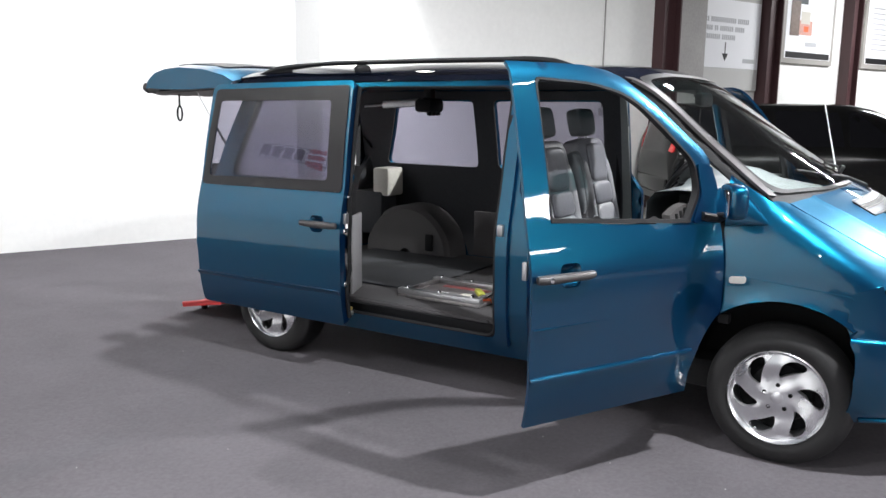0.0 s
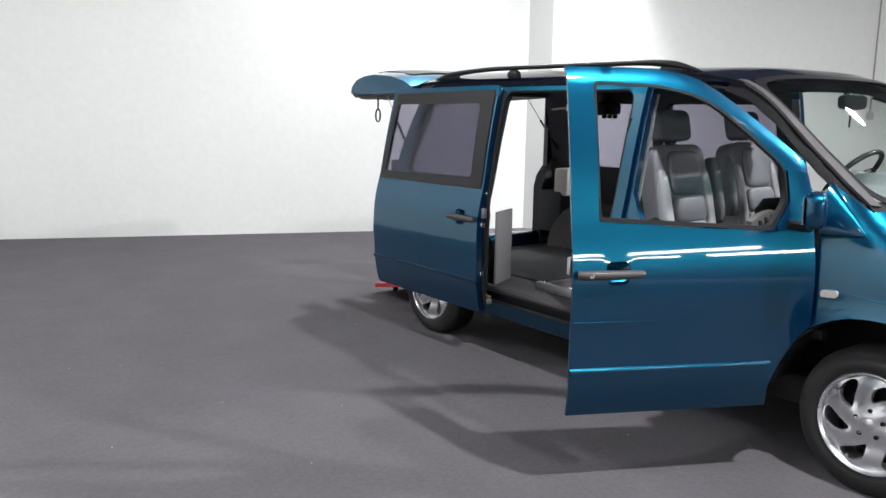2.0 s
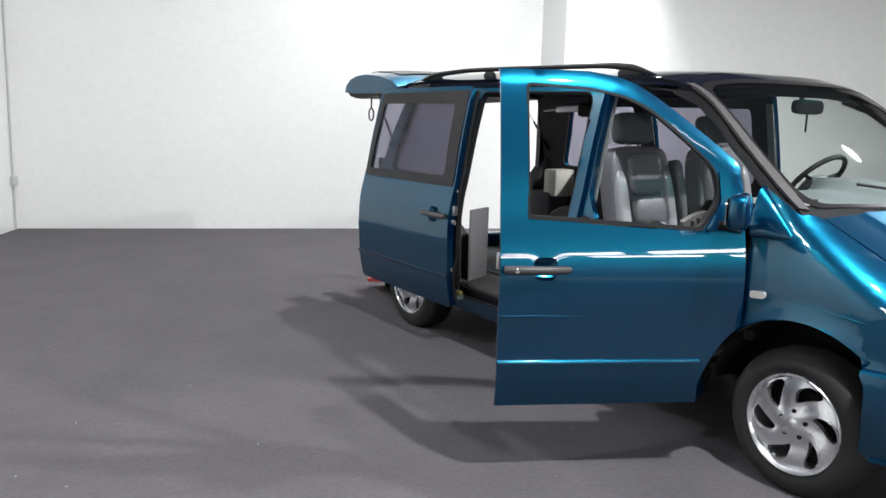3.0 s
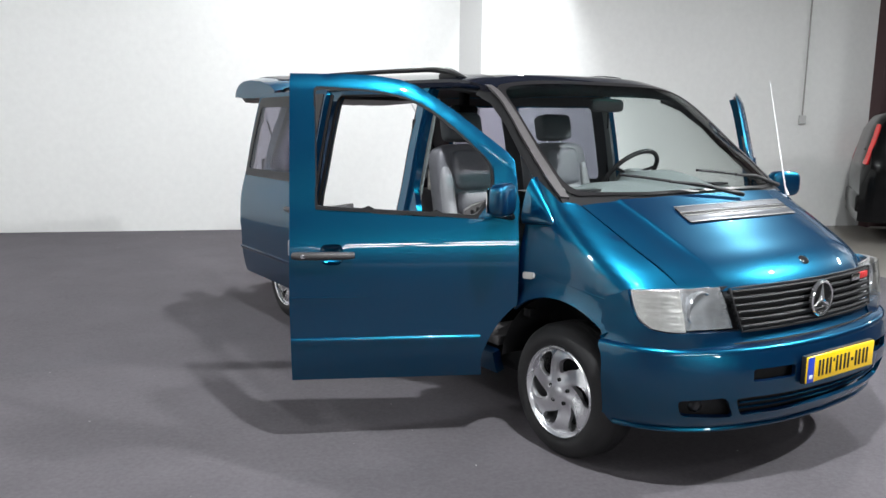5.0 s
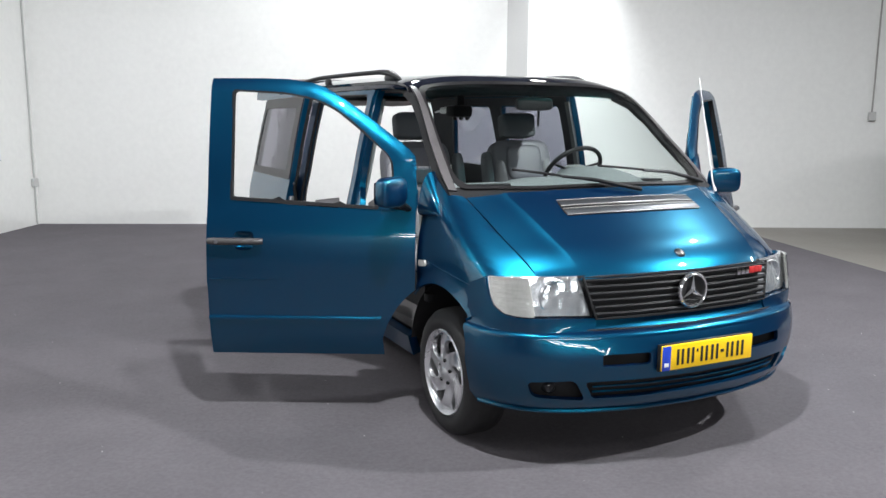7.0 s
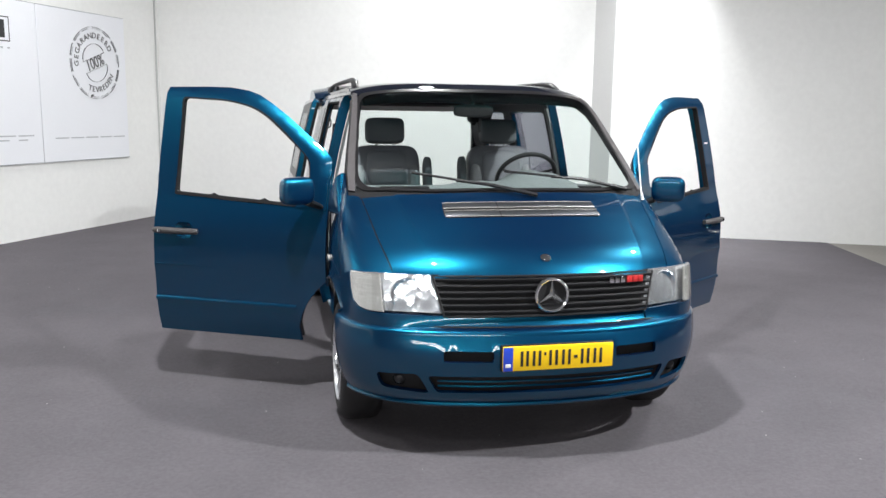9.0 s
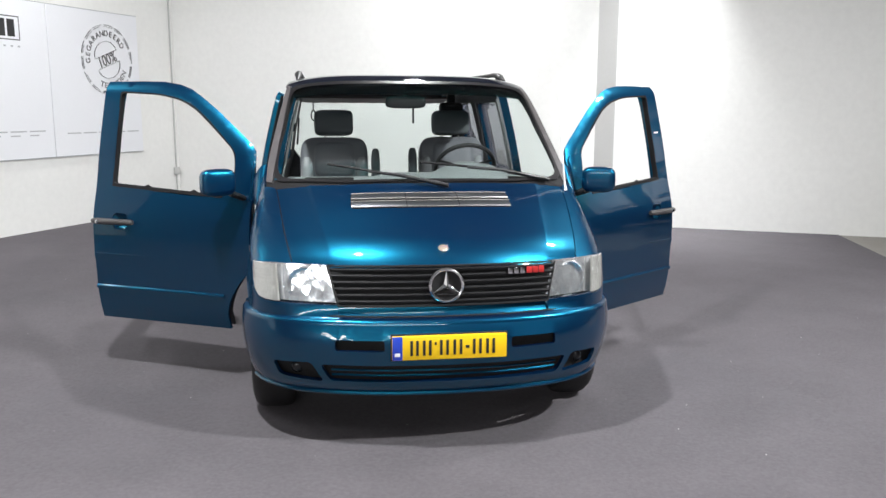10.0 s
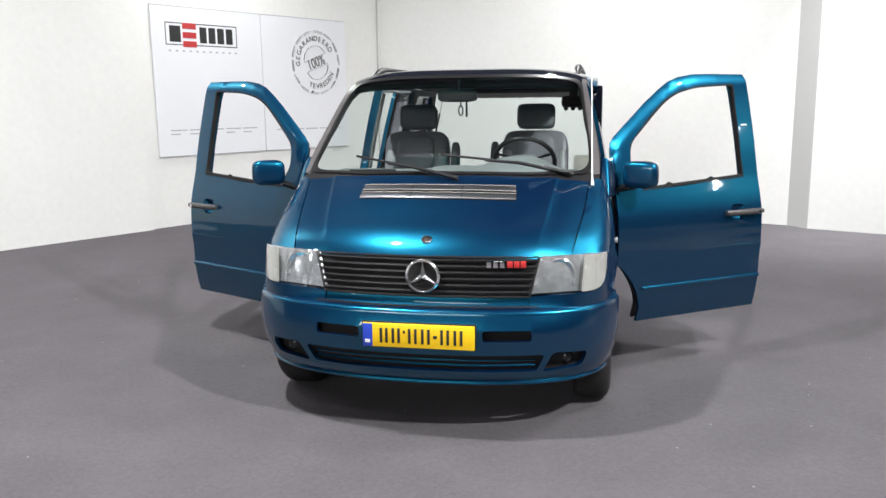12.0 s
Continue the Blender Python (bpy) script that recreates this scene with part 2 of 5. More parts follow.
PLACED = {}


def curve_of(pairs):
    """A smooth function through pairs of numbers, held flat at both ends."""
    xs, ys = [p[0] for p in pairs], [p[1] for p in pairs]
    n = len(xs)
    d = [(ys[i + 1] - ys[i]) / (xs[i + 1] - xs[i]) for i in range(n - 1)]
    m = [d[0]] + [0 if d[i - 1] * d[i] <= 0 else 2 * d[i - 1] * d[i] / (d[i - 1] + d[i]) for i in range(1, n - 1)] + [d[-1]]

    def at(x):
        if x <= xs[0]:
            return ys[0]
        if x >= xs[-1]:
            return ys[-1]
        i = max(k for k in range(n - 1) if xs[k] <= x)
        h = xs[i + 1] - xs[i]
        t = (x - xs[i]) / h
        return (2 * t**3 - 3 * t**2 + 1) * ys[i] + (t**3 - 2 * t**2 + t) * h * m[i] + (3 * t**2 - 2 * t**3) * ys[i + 1] + (t**3 - t**2) * h * m[i + 1]

    return at


def part(name, bm, material, parent=None, label="", smooth=40):
    """Links a bmesh as one mesh object, under a thing or a part."""
    me = bpy.data.meshes.new(name)
    bmesh.ops.remove_doubles(bm, verts=bm.verts, dist=1e-5)
    bm.to_mesh(me)
    bm.free()
    me.materials.append(material)
    if smooth:
        me.shade_smooth()
        me.set_sharp_from_angle(angle=radians(smooth))
    ob = new(name, me)
    if parent:
        ob.parent = parent
        ob.matrix_parent_inverse = PLACED.get(parent.name, I4).inverted()
    if label:
        ob["label"] = label
    return ob


def thing(name, at, label, category, group="", kind=""):
    ob = new(name)
    ob.empty_display_size = 0.1
    ob.location = at
    PLACED[ob.name] = Matrix.Translation(at)
    return tagged(ob, label, category, group, kind)


def flip_if(bm, faces, hint):
    bm.normal_update()
    s = sum((f.normal.dot(hint) * f.calc_area() for f in faces), 0.0)
    if s < 0:
        bmesh.ops.reverse_faces(bm, faces=faces)
    bm.normal_update()


def dense(loop, step):
    out = []
    for i, a in enumerate(loop):
        b = loop[(i + 1) % len(loop)]
        n = max(1, math.ceil(math.dist(a, b) / step))
        out += [(a[0] + (b[0] - a[0]) * k / n, a[1] + (b[1] - a[1]) * k / n) for k in range(n)]
    return out


def inside(p, loop):
    c, (x, y) = False, p
    j = len(loop) - 1
    for i in range(len(loop)):
        (x1, y1), (x2, y2) = loop[i], loop[j]
        if (y1 > y) != (y2 > y) and x < (x2 - x1) * (y - y1) / (y2 - y1) + x1:
            c = not c
        j = i
    return c


def rounded(loop, r, n=5):
    """A loop of 2D corners with its corners rounded by about r (one number, or one for each)."""
    out = []
    for i, p in enumerate(loop):
        rr = r[i] if isinstance(r, (list, tuple)) else r
        a, b = Vector(loop[i - 1]), Vector(loop[(i + 1) % len(loop)])
        p = Vector(p)
        if rr <= 0:
            out.append(tuple(p))
            continue
        da, db = a - p, b - p
        k = min(rr, da.length * 0.48, db.length * 0.48)
        pa, pb = p + da.normalized() * k, p + db.normalized() * k
        for j in range(n + 1):
            t = j / n
            out.append(tuple(pa * (1 - t) ** 2 + p * 2 * t * (1 - t) + pb * t * t))
    return out


def skin(outline, holes, fn, thick, hint, step=0.06, bm=None):
    """A sheet of that thickness over a 2D outline with holes, bent by fn(a, b); hint points outward."""
    own = bm or bmesh.new()
    loops = [dense(outline, step)] + [dense(h, step) for h in holes]
    pts, edges = [], []
    for lp in loops:
        k = len(pts)
        pts += lp
        edges += [(k + i, k + (i + 1) % len(lp)) for i in range(len(lp))]
    rim = np.array(pts)
    lo, hi = rim.min(0), rim.max(0)
    for gx in np.arange(lo[0] + step * 0.5, hi[0], step):
        for gy in np.arange(lo[1] + step * 0.5, hi[1], step):
            if inside((gx, gy), loops[0]) and not any(inside((gx, gy), h) for h in loops[1:]) and ((rim - (gx, gy)) ** 2).sum(1).min() > (step * 0.45) ** 2:
                pts.append((float(gx), float(gy)))
    vs, _, fs, *_ = delaunay_2d_cdt([Vector(p) for p in pts], edges, [], 0, 1e-6)
    top = [own.verts.new(fn(v.x, v.y)) for v in vs]
    faces = []
    for f in fs:
        c = sum((vs[i] for i in f), Vector((0, 0))) / len(f)
        if inside(c, loops[0]) and not any(inside(c, h) for h in loops[1:]):
            faces.append(own.faces.new([top[i] for i in f]))
    for v in [v for v in top if not v.link_faces]:
        own.verts.remove(v)
    flip_if(own, faces, Vector(hint))
    if thick:
        used = {v for f in faces for v in f.verts}
        under = {v: own.verts.new(v.co - v.normal * thick) for v in used}
        border = [e for e in {e for f in faces for e in f.edges} if len(e.link_faces) == 1]
        for e in border:
            lp = e.link_loops[0]
            a, b = lp.vert, lp.link_loop_next.vert
            own.faces.new([b, a, under[a], under[b]])
        for f in faces:
            own.faces.new([under[v] for v in reversed(f.verts)])
    return own


def box(bm, c, s, bevel=0.0, seg=2, m=I4):
    r = bmesh.ops.create_cube(bm, size=1, matrix=m @ Matrix.Translation(c) @ Matrix.Diagonal((*s, 1)))
    if bevel:
        es = list({e for v in r["verts"] for e in v.link_edges})
        bmesh.ops.bevel(bm, geom=es, offset=bevel, segments=seg, profile=0.5, affect="EDGES", clamp_overlap=True)
    return bm


def tube(bm, pts, r, seg=10, closed=False, flat=1.0):
    """A rod along points; r: one radius or one for each; flat squeezes it."""
    pts = [Vector(p) for p in pts]
    n = len(pts)
    rs = r if isinstance(r, (list, tuple)) else [r] * n
    rings, up = [], None
    for i, p in enumerate(pts):
        a = pts[i - 1] if (i or closed) else p
        b = pts[(i + 1) % n] if (i < n - 1 or closed) else p
        d = (b - a).normalized()
        if up is None:
            up = d.orthogonal().normalized() if abs(d.z) > 0.9 else (Vector((0, 0, 1)) - d * d.z).normalized()
        up = (up - d * up.dot(d)).normalized()
        side = d.cross(up)
        rings.append([bm.verts.new(p + rs[i] * (side * math.cos(2 * math.pi * k / seg) + up * flat * math.sin(2 * math.pi * k / seg))) for k in range(seg)])
    for i in range(n if closed else n - 1):
        a, b = rings[i], rings[(i + 1) % n]
        for k in range(seg):
            bm.faces.new([a[k], a[(k + 1) % seg], b[(k + 1) % seg], b[k]])
    if not closed:
        bm.faces.new(list(reversed(rings[0])))
        bm.faces.new(rings[-1])
    bmesh.ops.recalc_face_normals(bm, faces=bm.faces)
    return bm


def lathe(bm, prof, m=I4, seg=48, close=False):
    """Turns (radius, height) pairs about the z axis of m."""
    rings = []
    for r, h in prof:
        if r < 1e-6:
            rings.append([bm.verts.new(m @ Vector((0, 0, h)))])
        else:
            rings.append([bm.verts.new(m @ Vector((r * math.cos(2 * math.pi * k / seg), r * math.sin(2 * math.pi * k / seg), h))) for k in range(seg)])
    pairs = list(zip(rings, rings[1:])) + ([(rings[-1], rings[0])] if close else [])
    for a, b in pairs:
        for k in range(seg):
            q = [a[k % len(a)], a[(k + 1) % len(a)], b[(k + 1) % len(b)], b[k % len(b)]]
            q = list(dict.fromkeys(q))
            if len(q) > 2:
                bm.faces.new(q)
    bmesh.ops.recalc_face_normals(bm, faces=bm.faces)
    return bm


def loft(bm, rows, closed=False, caps=True):
    """Bridges equal rows of points."""
    vr = [[bm.verts.new(p) for p in row] for row in rows]
    for a, b in zip(vr, vr[1:]):
        n = len(a)
        for k in range(n if closed else n - 1):
            bm.faces.new([a[k], a[(k + 1) % n], b[(k + 1) % n], b[k]])
    if caps and closed:
        bm.faces.new(list(reversed(vr[0])))
        bm.faces.new(vr[-1])
    bmesh.ops.recalc_face_normals(bm, faces=bm.faces)
    return bm


def pillow(bm, c, s, m=I4, power=4.0, n=10):
    """A soft block: a superellipsoid of size s."""
    def sp(v):
        return math.copysign(abs(v) ** (2 / power), v)
    rows = []
    for i in range(n + 1):
        a = -math.pi / 2 + math.pi * i / n
        rows.append([m @ (Vector(c) + Vector((s[0] / 2 * sp(math.cos(a)) * sp(math.cos(b)), s[1] / 2 * sp(math.cos(a)) * sp(math.sin(b)), s[2] / 2 * sp(math.sin(a))))) for b in [2 * math.pi * k / (2 * n) for k in range(2 * n)]])
    loft(bm, rows, closed=True, caps=False)
    bmesh.ops.remove_doubles(bm, verts=bm.verts, dist=1e-5)
    bmesh.ops.recalc_face_normals(bm, faces=bm.faces)
    return bm


def B():
    return bmesh.new()


# ---- the hall ----
BACK0, BACK_DIR = Vector((-2.74, 8.83)), Vector((5.84, -2.41)).normalized()
PIL = 6.318
STEP_A = BACK0 + BACK_DIR * PIL
STEP_B = Vector((3.28, 6.17))
RIGHT_DIR = Vector((0.91, -0.4147)).normalized()
CORNER, LEFT_DIR = Vector((-2.86, 8.61)), Vector((-0.483, -0.8756)).normalized()


def wall_point(start, way, s, off=0.0):
    """A plan point s metres along a wall line and off metres out into the hall."""
    n = Vector((way.y, -way.x))
    if n.dot(Vector((0, 0)) - start) < 0:
        n = -n
    p = start + way * s + n * off
    return p.x, p.y


def slab(name, corners, z0, z1, material, label, category, kind="structure", parent=None):
    bm = B()
    lo, hi = [bm.verts.new((*c, z0)) for c in corners], [bm.verts.new((*c, z1)) for c in corners]
    bm.faces.new(lo)
    bm.faces.new(hi)
    n = len(corners)
    for i in range(n):
        bm.faces.new([lo[i], lo[(i + 1) % n], hi[(i + 1) % n], hi[i]])
    bmesh.ops.recalc_face_normals(bm, faces=bm.faces)
    ob = part(name, bm, material, parent, smooth=0)
    return ob if parent else tagged(ob, label, category, kind=kind)


def wall(name, start, way, s0, s1, label, thick=0.2, material=None, z1=CEIL):
    c = [wall_point(start, way, s0), wall_point(start, way, s1), wall_point(start, way, s1, -thick), wall_point(start, way, s0, -thick)]
    return slab(name, c, 0, z1, material or WALL, label, "wall")


FAR = [(-9.0, -17.0), (18.0, -17.0), (18.0, 12.0), (-9.0, 12.0)]
slab("floor", FAR, -0.2, 0.0, CONCRETE, "pale worn concrete hall floor", "floor")
EDGE_A, EDGE_B = Vector((5.86, 5.06)), Vector((4.62, 0.95))
way_out = (EDGE_B - EDGE_A).normalized()
END = EDGE_A + way_out * 21
slab("carpet", [tuple(EDGE_A), tuple(END), (-8.98, -15.0), (-8.98, 11.0), wall_point(BACK0, BACK_DIR, 0, -0.1), wall_point(BACK0, BACK_DIR, PIL, -0.1)],
     0.001, 0.007, CARPET, "charcoal ribbed exhibition carpet on the hall floor", "carpet")
wall("wall_back", BACK0, BACK_DIR, -0.4, PIL, "white painted block back wall, faintly scuffed", material=WALL_BACK)
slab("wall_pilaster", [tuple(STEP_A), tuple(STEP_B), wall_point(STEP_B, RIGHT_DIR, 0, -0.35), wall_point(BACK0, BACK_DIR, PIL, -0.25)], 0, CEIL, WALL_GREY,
     "slanting wall pilaster face, greyer than the white walls", "wall")
wall("wall_right", STEP_B, RIGHT_DIR, 0.0, 5.82, "white painted block wall with a surface conduit", material=WALL_BACK)
wall("wall_bay", STEP_B, RIGHT_DIR, 5.82, 15.6, "white panelled wall between red girders")
wall("wall_left", CORNER, LEFT_DIR, -0.45, 4.02, "white painted block side wall", material=WALL_SIDE)
wall("wall_left_front", CORNER + Vector((0.8756, -0.483)) * 0.07, LEFT_DIR, 4.02, 13.5, "white painted side wall standing slightly forward", material=WALL_SIDE)
slab("wall_near", [(-9.0, -17.0), (18.0, -17.0), (18.0, -17.2), (-9.0, -17.2)], 0, CEIL, DARK_WALL, "plain dark grey wall behind the viewer", "wall")
slab("wall_far_side", [(18.0, -17.0), (18.2, -17.0), (18.2, 12.0), (18.0, 12.0)], 0, CEIL, DARK_WALL, "plain dark grey end wall", "wall")
slab("wall_west", [(-9.0, -17.0), (-9.2, -17.0), (-9.2, 12.0), (-9.0, 12.0)], 0, CEIL, DARK_WALL, "plain dark grey end wall", "wall")
slab("ceiling", FAR, CEIL, CEIL + 0.15, CEILING, "grey boarded hall ceiling", "ceiling")

# lamps
for x, y, watts, beam in SPOTS:
    t = thing("ceiling_flood", (x, y, CEIL - 0.1), "unseen round black ceiling flood lamp with a bright face", "lamp", "ceiling floods")
    way = Vector(AIM.get((x, y), (x, y, 0.0))) - Vector((x, y, CEIL - 0.1))
    m = Matrix.Translation((x, y, CEIL - (0.1 if (x, y) in AIM else 0.0))) @ (-way).to_track_quat("Z", "Y").to_matrix().to_4x4()
    part("housing", lathe(B(), [(0.05, 0), (0.13, -0.02), (0.15, -0.1), (0.138, -0.1), (0.134, -0.07), (0, -0.07)], m, 32), SATIN, t)
    part("face", lathe(B(), [(0.132, -0.085), (0, -0.085)], m, 32), LAMP_FACE, t, "glowing lamp face")
    if (x, y) in AIM:
        part("bracket", tube(B(), [(x, y, CEIL), (x, y, CEIL - 0.11)], 0.015, 8), DULL_METAL, t)
    li = bpy.data.lights.new("flood_light", "AREA")
    li.shape, li.size, li.energy, li.color = "DISK", 0.15, watts, (0.94, 0.975, 1.0)
    li.spread = radians(beam)
    ob = new("flood_light", li)
    ob.matrix_world = m @ Matrix.Translation((0, 0, -0.12))
for x, y, turn, watts in TUBES:
    drop = 0.9 if y < -10 else 0.25
    m = pose(x, y, CEIL - drop, 0, 0, turn)
    t = thing("tube_lamp", (x, y, CEIL - drop), "long white fluorescent tube fitting under the ceiling", "lamp", "tube lamps")
    part("body", box(B(), (0, 0, 0.05), (2.4, 1.0 if y < -10 else 0.12, 0.08), 0.01, m=m), WHITE_PRINT, t)
    part("tube", tube(B(), [m @ Vector((-1.15, 0, 0)), m @ Vector((1.15, 0, 0))], 0.02, 12), LAMP_FACE, t, "glowing tube")
    for e in (-0.6, 0.6):
        bm = B()
        tube(bm, [m @ Vector((e, 0, 0.05)), m @ Vector((e, 0, drop))], 0.008, 8)
        part("hanger", bm, DULL_METAL, t)
    li = bpy.data.lights.new("tube_light", "AREA")
    li.shape, li.size, li.size_y, li.energy, li.color = "RECTANGLE", 2.3, (0.95 if y < -10 else 0.06), watts, (0.95, 0.98, 1.0)
    ob = new("tube_light", li)
    ob.matrix_world = m @ pose(0, 0, -0.04)


def on_wall(start, way, s, z, off):
    x, y = wall_point(start, way, s, off)
    return Vector((x, y, z))


def board(name, start, way, s0, s1, z0, z1, off, depth, material, parent, label="", bevel=0.003):
    """A flat panel lying on a wall, from s0 to s1 and z0 to z1, its face off metres out."""
    a, b = on_wall(start, way, s0, 0, off - depth / 2), on_wall(start, way, s1, 0, off - depth / 2)
    c = (a + b) / 2
    ang = math.atan2(b.y - a.y, b.x - a.x)
    m = Matrix.Translation((c.x, c.y, (z0 + z1) / 2)) @ Matrix.Rotation(ang, 4, "Z")
    return part(name, box(B(), (0, 0, 0), ((b - a).length, depth, z1 - z0), min(bevel, depth * 0.3), 1, m=m), material, parent, label)


def lettering(name, text, size, m, material, parent, depth=0.002):
    """Words as a mesh, standing upright in the plane of m."""
    cu = bpy.data.curves.new(name, "FONT")
    cu.body, cu.size, cu.extrude, cu.align_x, cu.align_y = text, size, depth, "CENTER", "CENTER"
    tmp = new(name, cu)
    me = bpy.data.meshes.new_from_object(tmp.evaluated_get(bpy.context.evaluated_depsgraph_get()))
    bpy.data.objects.remove(tmp)
    me.transform(m)
    me.materials.append(material)
    ob = new(name, me)
    ob.parent, ob.matrix_parent_inverse = parent, PLACED.get(parent.name, I4).inverted()
    return ob


# display boards on the side wall
SB = CORNER - LEFT_DIR * 0.36
face_turn = math.atan2(-LEFT_DIR.y, -LEFT_DIR.x)


def on_board(s, z, off=0.031):
    p = on_wall(SB, LEFT_DIR, s, z, off)
    return Matrix.Translation(p) @ Matrix.Rotation(face_turn, 4, "Z") @ Matrix.Rotation(radians(90), 4, "X")


for s0, s1, what in ((0.92, 2.515, "stamp"), (2.525, 4.2, "logo")):
    d = thing("display_board", on_wall(SB, LEFT_DIR, (s0 + s1) / 2, 0.95, 0.0), "", "display board", "boards on the side wall")
    board("panel", SB, LEFT_DIR, s0, s1, 0.915, 2.79, 0.026, 0.024, BOARD, d)
    board("edge_strip", SB, LEFT_DIR, s0, s1, 2.79, 2.798, 0.029, 0.02, FADED_INK, d)
    board("edge_strip", SB, LEFT_DIR, s0, s1, 0.907, 0.915, 0.029, 0.02, FADED_INK, d)
    if what == "stamp":
        d["label"] = "white board printed with a round black guarantee stamp"
        c, z = 1.53, 2.165
        m = on_board(c, z) @ Matrix.Rotation(radians(20), 4, "Z")
        R = 0.46
        for k in range(14):
            a0, a1 = 2 * math.pi * k / 14 + 0.04, 2 * math.pi * (k + 1) / 14 - 0.05
            for rr, w in ((R, 0.006), (R - 0.022, 0.004 if k % 3 else 0.007)):
                b0 = a0 + (0.1 if rr < R and k % 2 else 0)
                pts = [m @ Vector((rr * math.cos(b0 + (a1 - b0) * j / 6), rr * math.sin(b0 + (a1 - b0) * j / 6), 0.001)) for j in range(7)]
                part("stamp_ring", tube(B(), pts, w, 6, flat=0.3), STAMP_INK, d)
        for word, mid, flip in (("GEGARANDEERD", 90, 1), ("TEVREDEN", -90, -1)):
            for i, ch in enumerate(word):
                a = radians(mid) - flip * (i - (len(word) - 1) / 2) * (0.235 if flip > 0 else 0.2)
                lettering("letter", ch, 0.105, m @ Matrix.Translation((0.345 * math.cos(a), 0.345 * math.sin(a), 0)) @ Matrix.Rotation(a - flip * math.pi / 2, 4, "Z"), STAMP_INK, d)
        lettering("words", "100%", 0.19, m @ Matrix.Diagonal((0.85, 1.1, 1, 1)), STAMP_INK, d)
        for sg in (1, -1):
            arc = [m @ Vector((sg * 0.21 * math.cos(x), sg * (0.075 + 0.17 * math.sin(x)), 0.001)) for x in [math.pi * j / 12 for j in range(13)]]
            part("stamp_arc", tube(B(), arc, 0.006, 6, closed=True, flat=0.3), STAMP_INK, d)
        pts = [m @ Vector((-0.25, -0.37, 0.0015)), m @ Vector((-0.22, -0.36, 0.0015))]
        part("stamp_blot", tube(B(), pts, 0.024, 10, flat=0.3), STAMP_INK, d)
        for i in range(5):
            board("small_print", SB, LEFT_DIR, 1.0 + i * 0.27, 1.23 + i * 0.27, 1.195, 1.21, 0.0275, 0.002, FADED_INK, d)
    else:
        d["label"] = "white board with a boxed black and red company mark"
        L0, L1, Z0, Z1 = 2.93, 4.01, 2.315, 2.595
        for a, b, c, e in ((L0, L1, Z1 - 0.012, Z1), (L0, L1, Z0, Z0 + 0.012), (L0, L0 + 0.012, Z0, Z1), (L1 - 0.012, L1, Z0, Z1)):
            board("mark_border", SB, LEFT_DIR, a, b, c, e, 0.0275, 0.003, INK, d)
        for i in range(3):
            board("red_bar", SB, LEFT_DIR, 3.56, 3.76, Z0 - 0.02 + i * 0.113, Z0 + 0.055 + i * 0.113, 0.029, 0.004, RED, d)
        for a in (3.0, 3.135, 3.27, 3.405):
            board("black_block", SB, LEFT_DIR, a, a + 0.105, Z0 + 0.04, Z1 - 0.04, 0.028, 0.003, INK, d)
        board("black_block", SB, LEFT_DIR, 3.79, 3.95, Z0 + 0.04, Z1 - 0.04, 0.028, 0.003, INK, d)
        for i in range(11):
            board("small_print", SB, LEFT_DIR, 2.94 + i * 0.1, 2.975 + i * 0.1, 2.235, 2.255, 0.0275, 0.002, FADED_INK, d)
        for i in range(5):
            for j in range(2):
                board("small_print", SB, LEFT_DIR, 2.66 + i * 0.28 + 0.1 * j, 2.9 + i * 0.28, 1.235 - j * 0.05, 1.25 - j * 0.05, 0.0275, 0.002, FADED_INK, d)

# conduits
c1 = thing("wall_conduit", (*wall_point(STEP_B, RIGHT_DIR, 4.72, 0.02), 1.5), "thin grey conduit ending in a small socket box", "conduit")
part("pipe", tube(B(), [on_wall(STEP_B, RIGHT_DIR, 4.72, 1.58, 0.016), on_wall(STEP_B, RIGHT_DIR, 4.72, CEIL, 0.016)], 0.011, 8), FRAME_GREY, c1)
board("socket_box", STEP_B, RIGHT_DIR, 4.67, 4.77, 1.48, 1.6, 0.045, 0.045, WALL_GREY, c1, bevel=0.008)
c2 = thing("wall_conduit", (*wall_point(CORNER, LEFT_DIR, -0.16, 0.02), 0.05), "white conduit running down the corner to a box", "conduit")
part("pipe", tube(B(), [on_wall(CORNER, LEFT_DIR, -0.16, 0.01, 0.014), on_wall(CORNER, LEFT_DIR, -0.16, CEIL, 0.014)], 0.012, 8), WALL_GREY, c2)
board("socket_box", CORNER, LEFT_DIR, -0.21, -0.1, 0.52, 0.63, 0.045, 0.045, WALL_GREY, c2, bevel=0.008)

# girders, pier, sign and posters of the bay
for s0, s1 in ((5.8, 6.2), (8.48, 8.86), (11.05, 11.38), (14.0, 14.35)):
    g = thing("steel_girder", (*wall_point(STEP_B, RIGHT_DIR, (s0 + s1) / 2, 0.1), 0), "oxide-red steel girder standing against the wall", "girder", "girders of the bay")
    mid = (s0 + s1) / 2
    board("flange", STEP_B, RIGHT_DIR, s0, s0 + 0.03, 0, CEIL, 0.22, 0.22, GIRDER, g)
    board("flange", STEP_B, RIGHT_DIR, s1 - 0.03, s1, 0, CEIL, 0.22, 0.22, GIRDER, g)
    board("web", STEP_B, RIGHT_DIR, s0 + 0.03, s1 - 0.03, 0, CEIL, 0.12, 0.03, GIRDER, g)
tagged(board("concrete_pier", STEP_B, RIGHT_DIR, 6.22, 6.88, 0, CEIL, 0.16, 0.158, PIER, None), "bare grey concrete pier", "pier", kind="structure")
sg = thing("hanging_sign", (*wall_point(STEP_B, RIGHT_DIR, 7.7, 0.05), 1.9), "white sign with lines of print and a black down arrow", "sign")
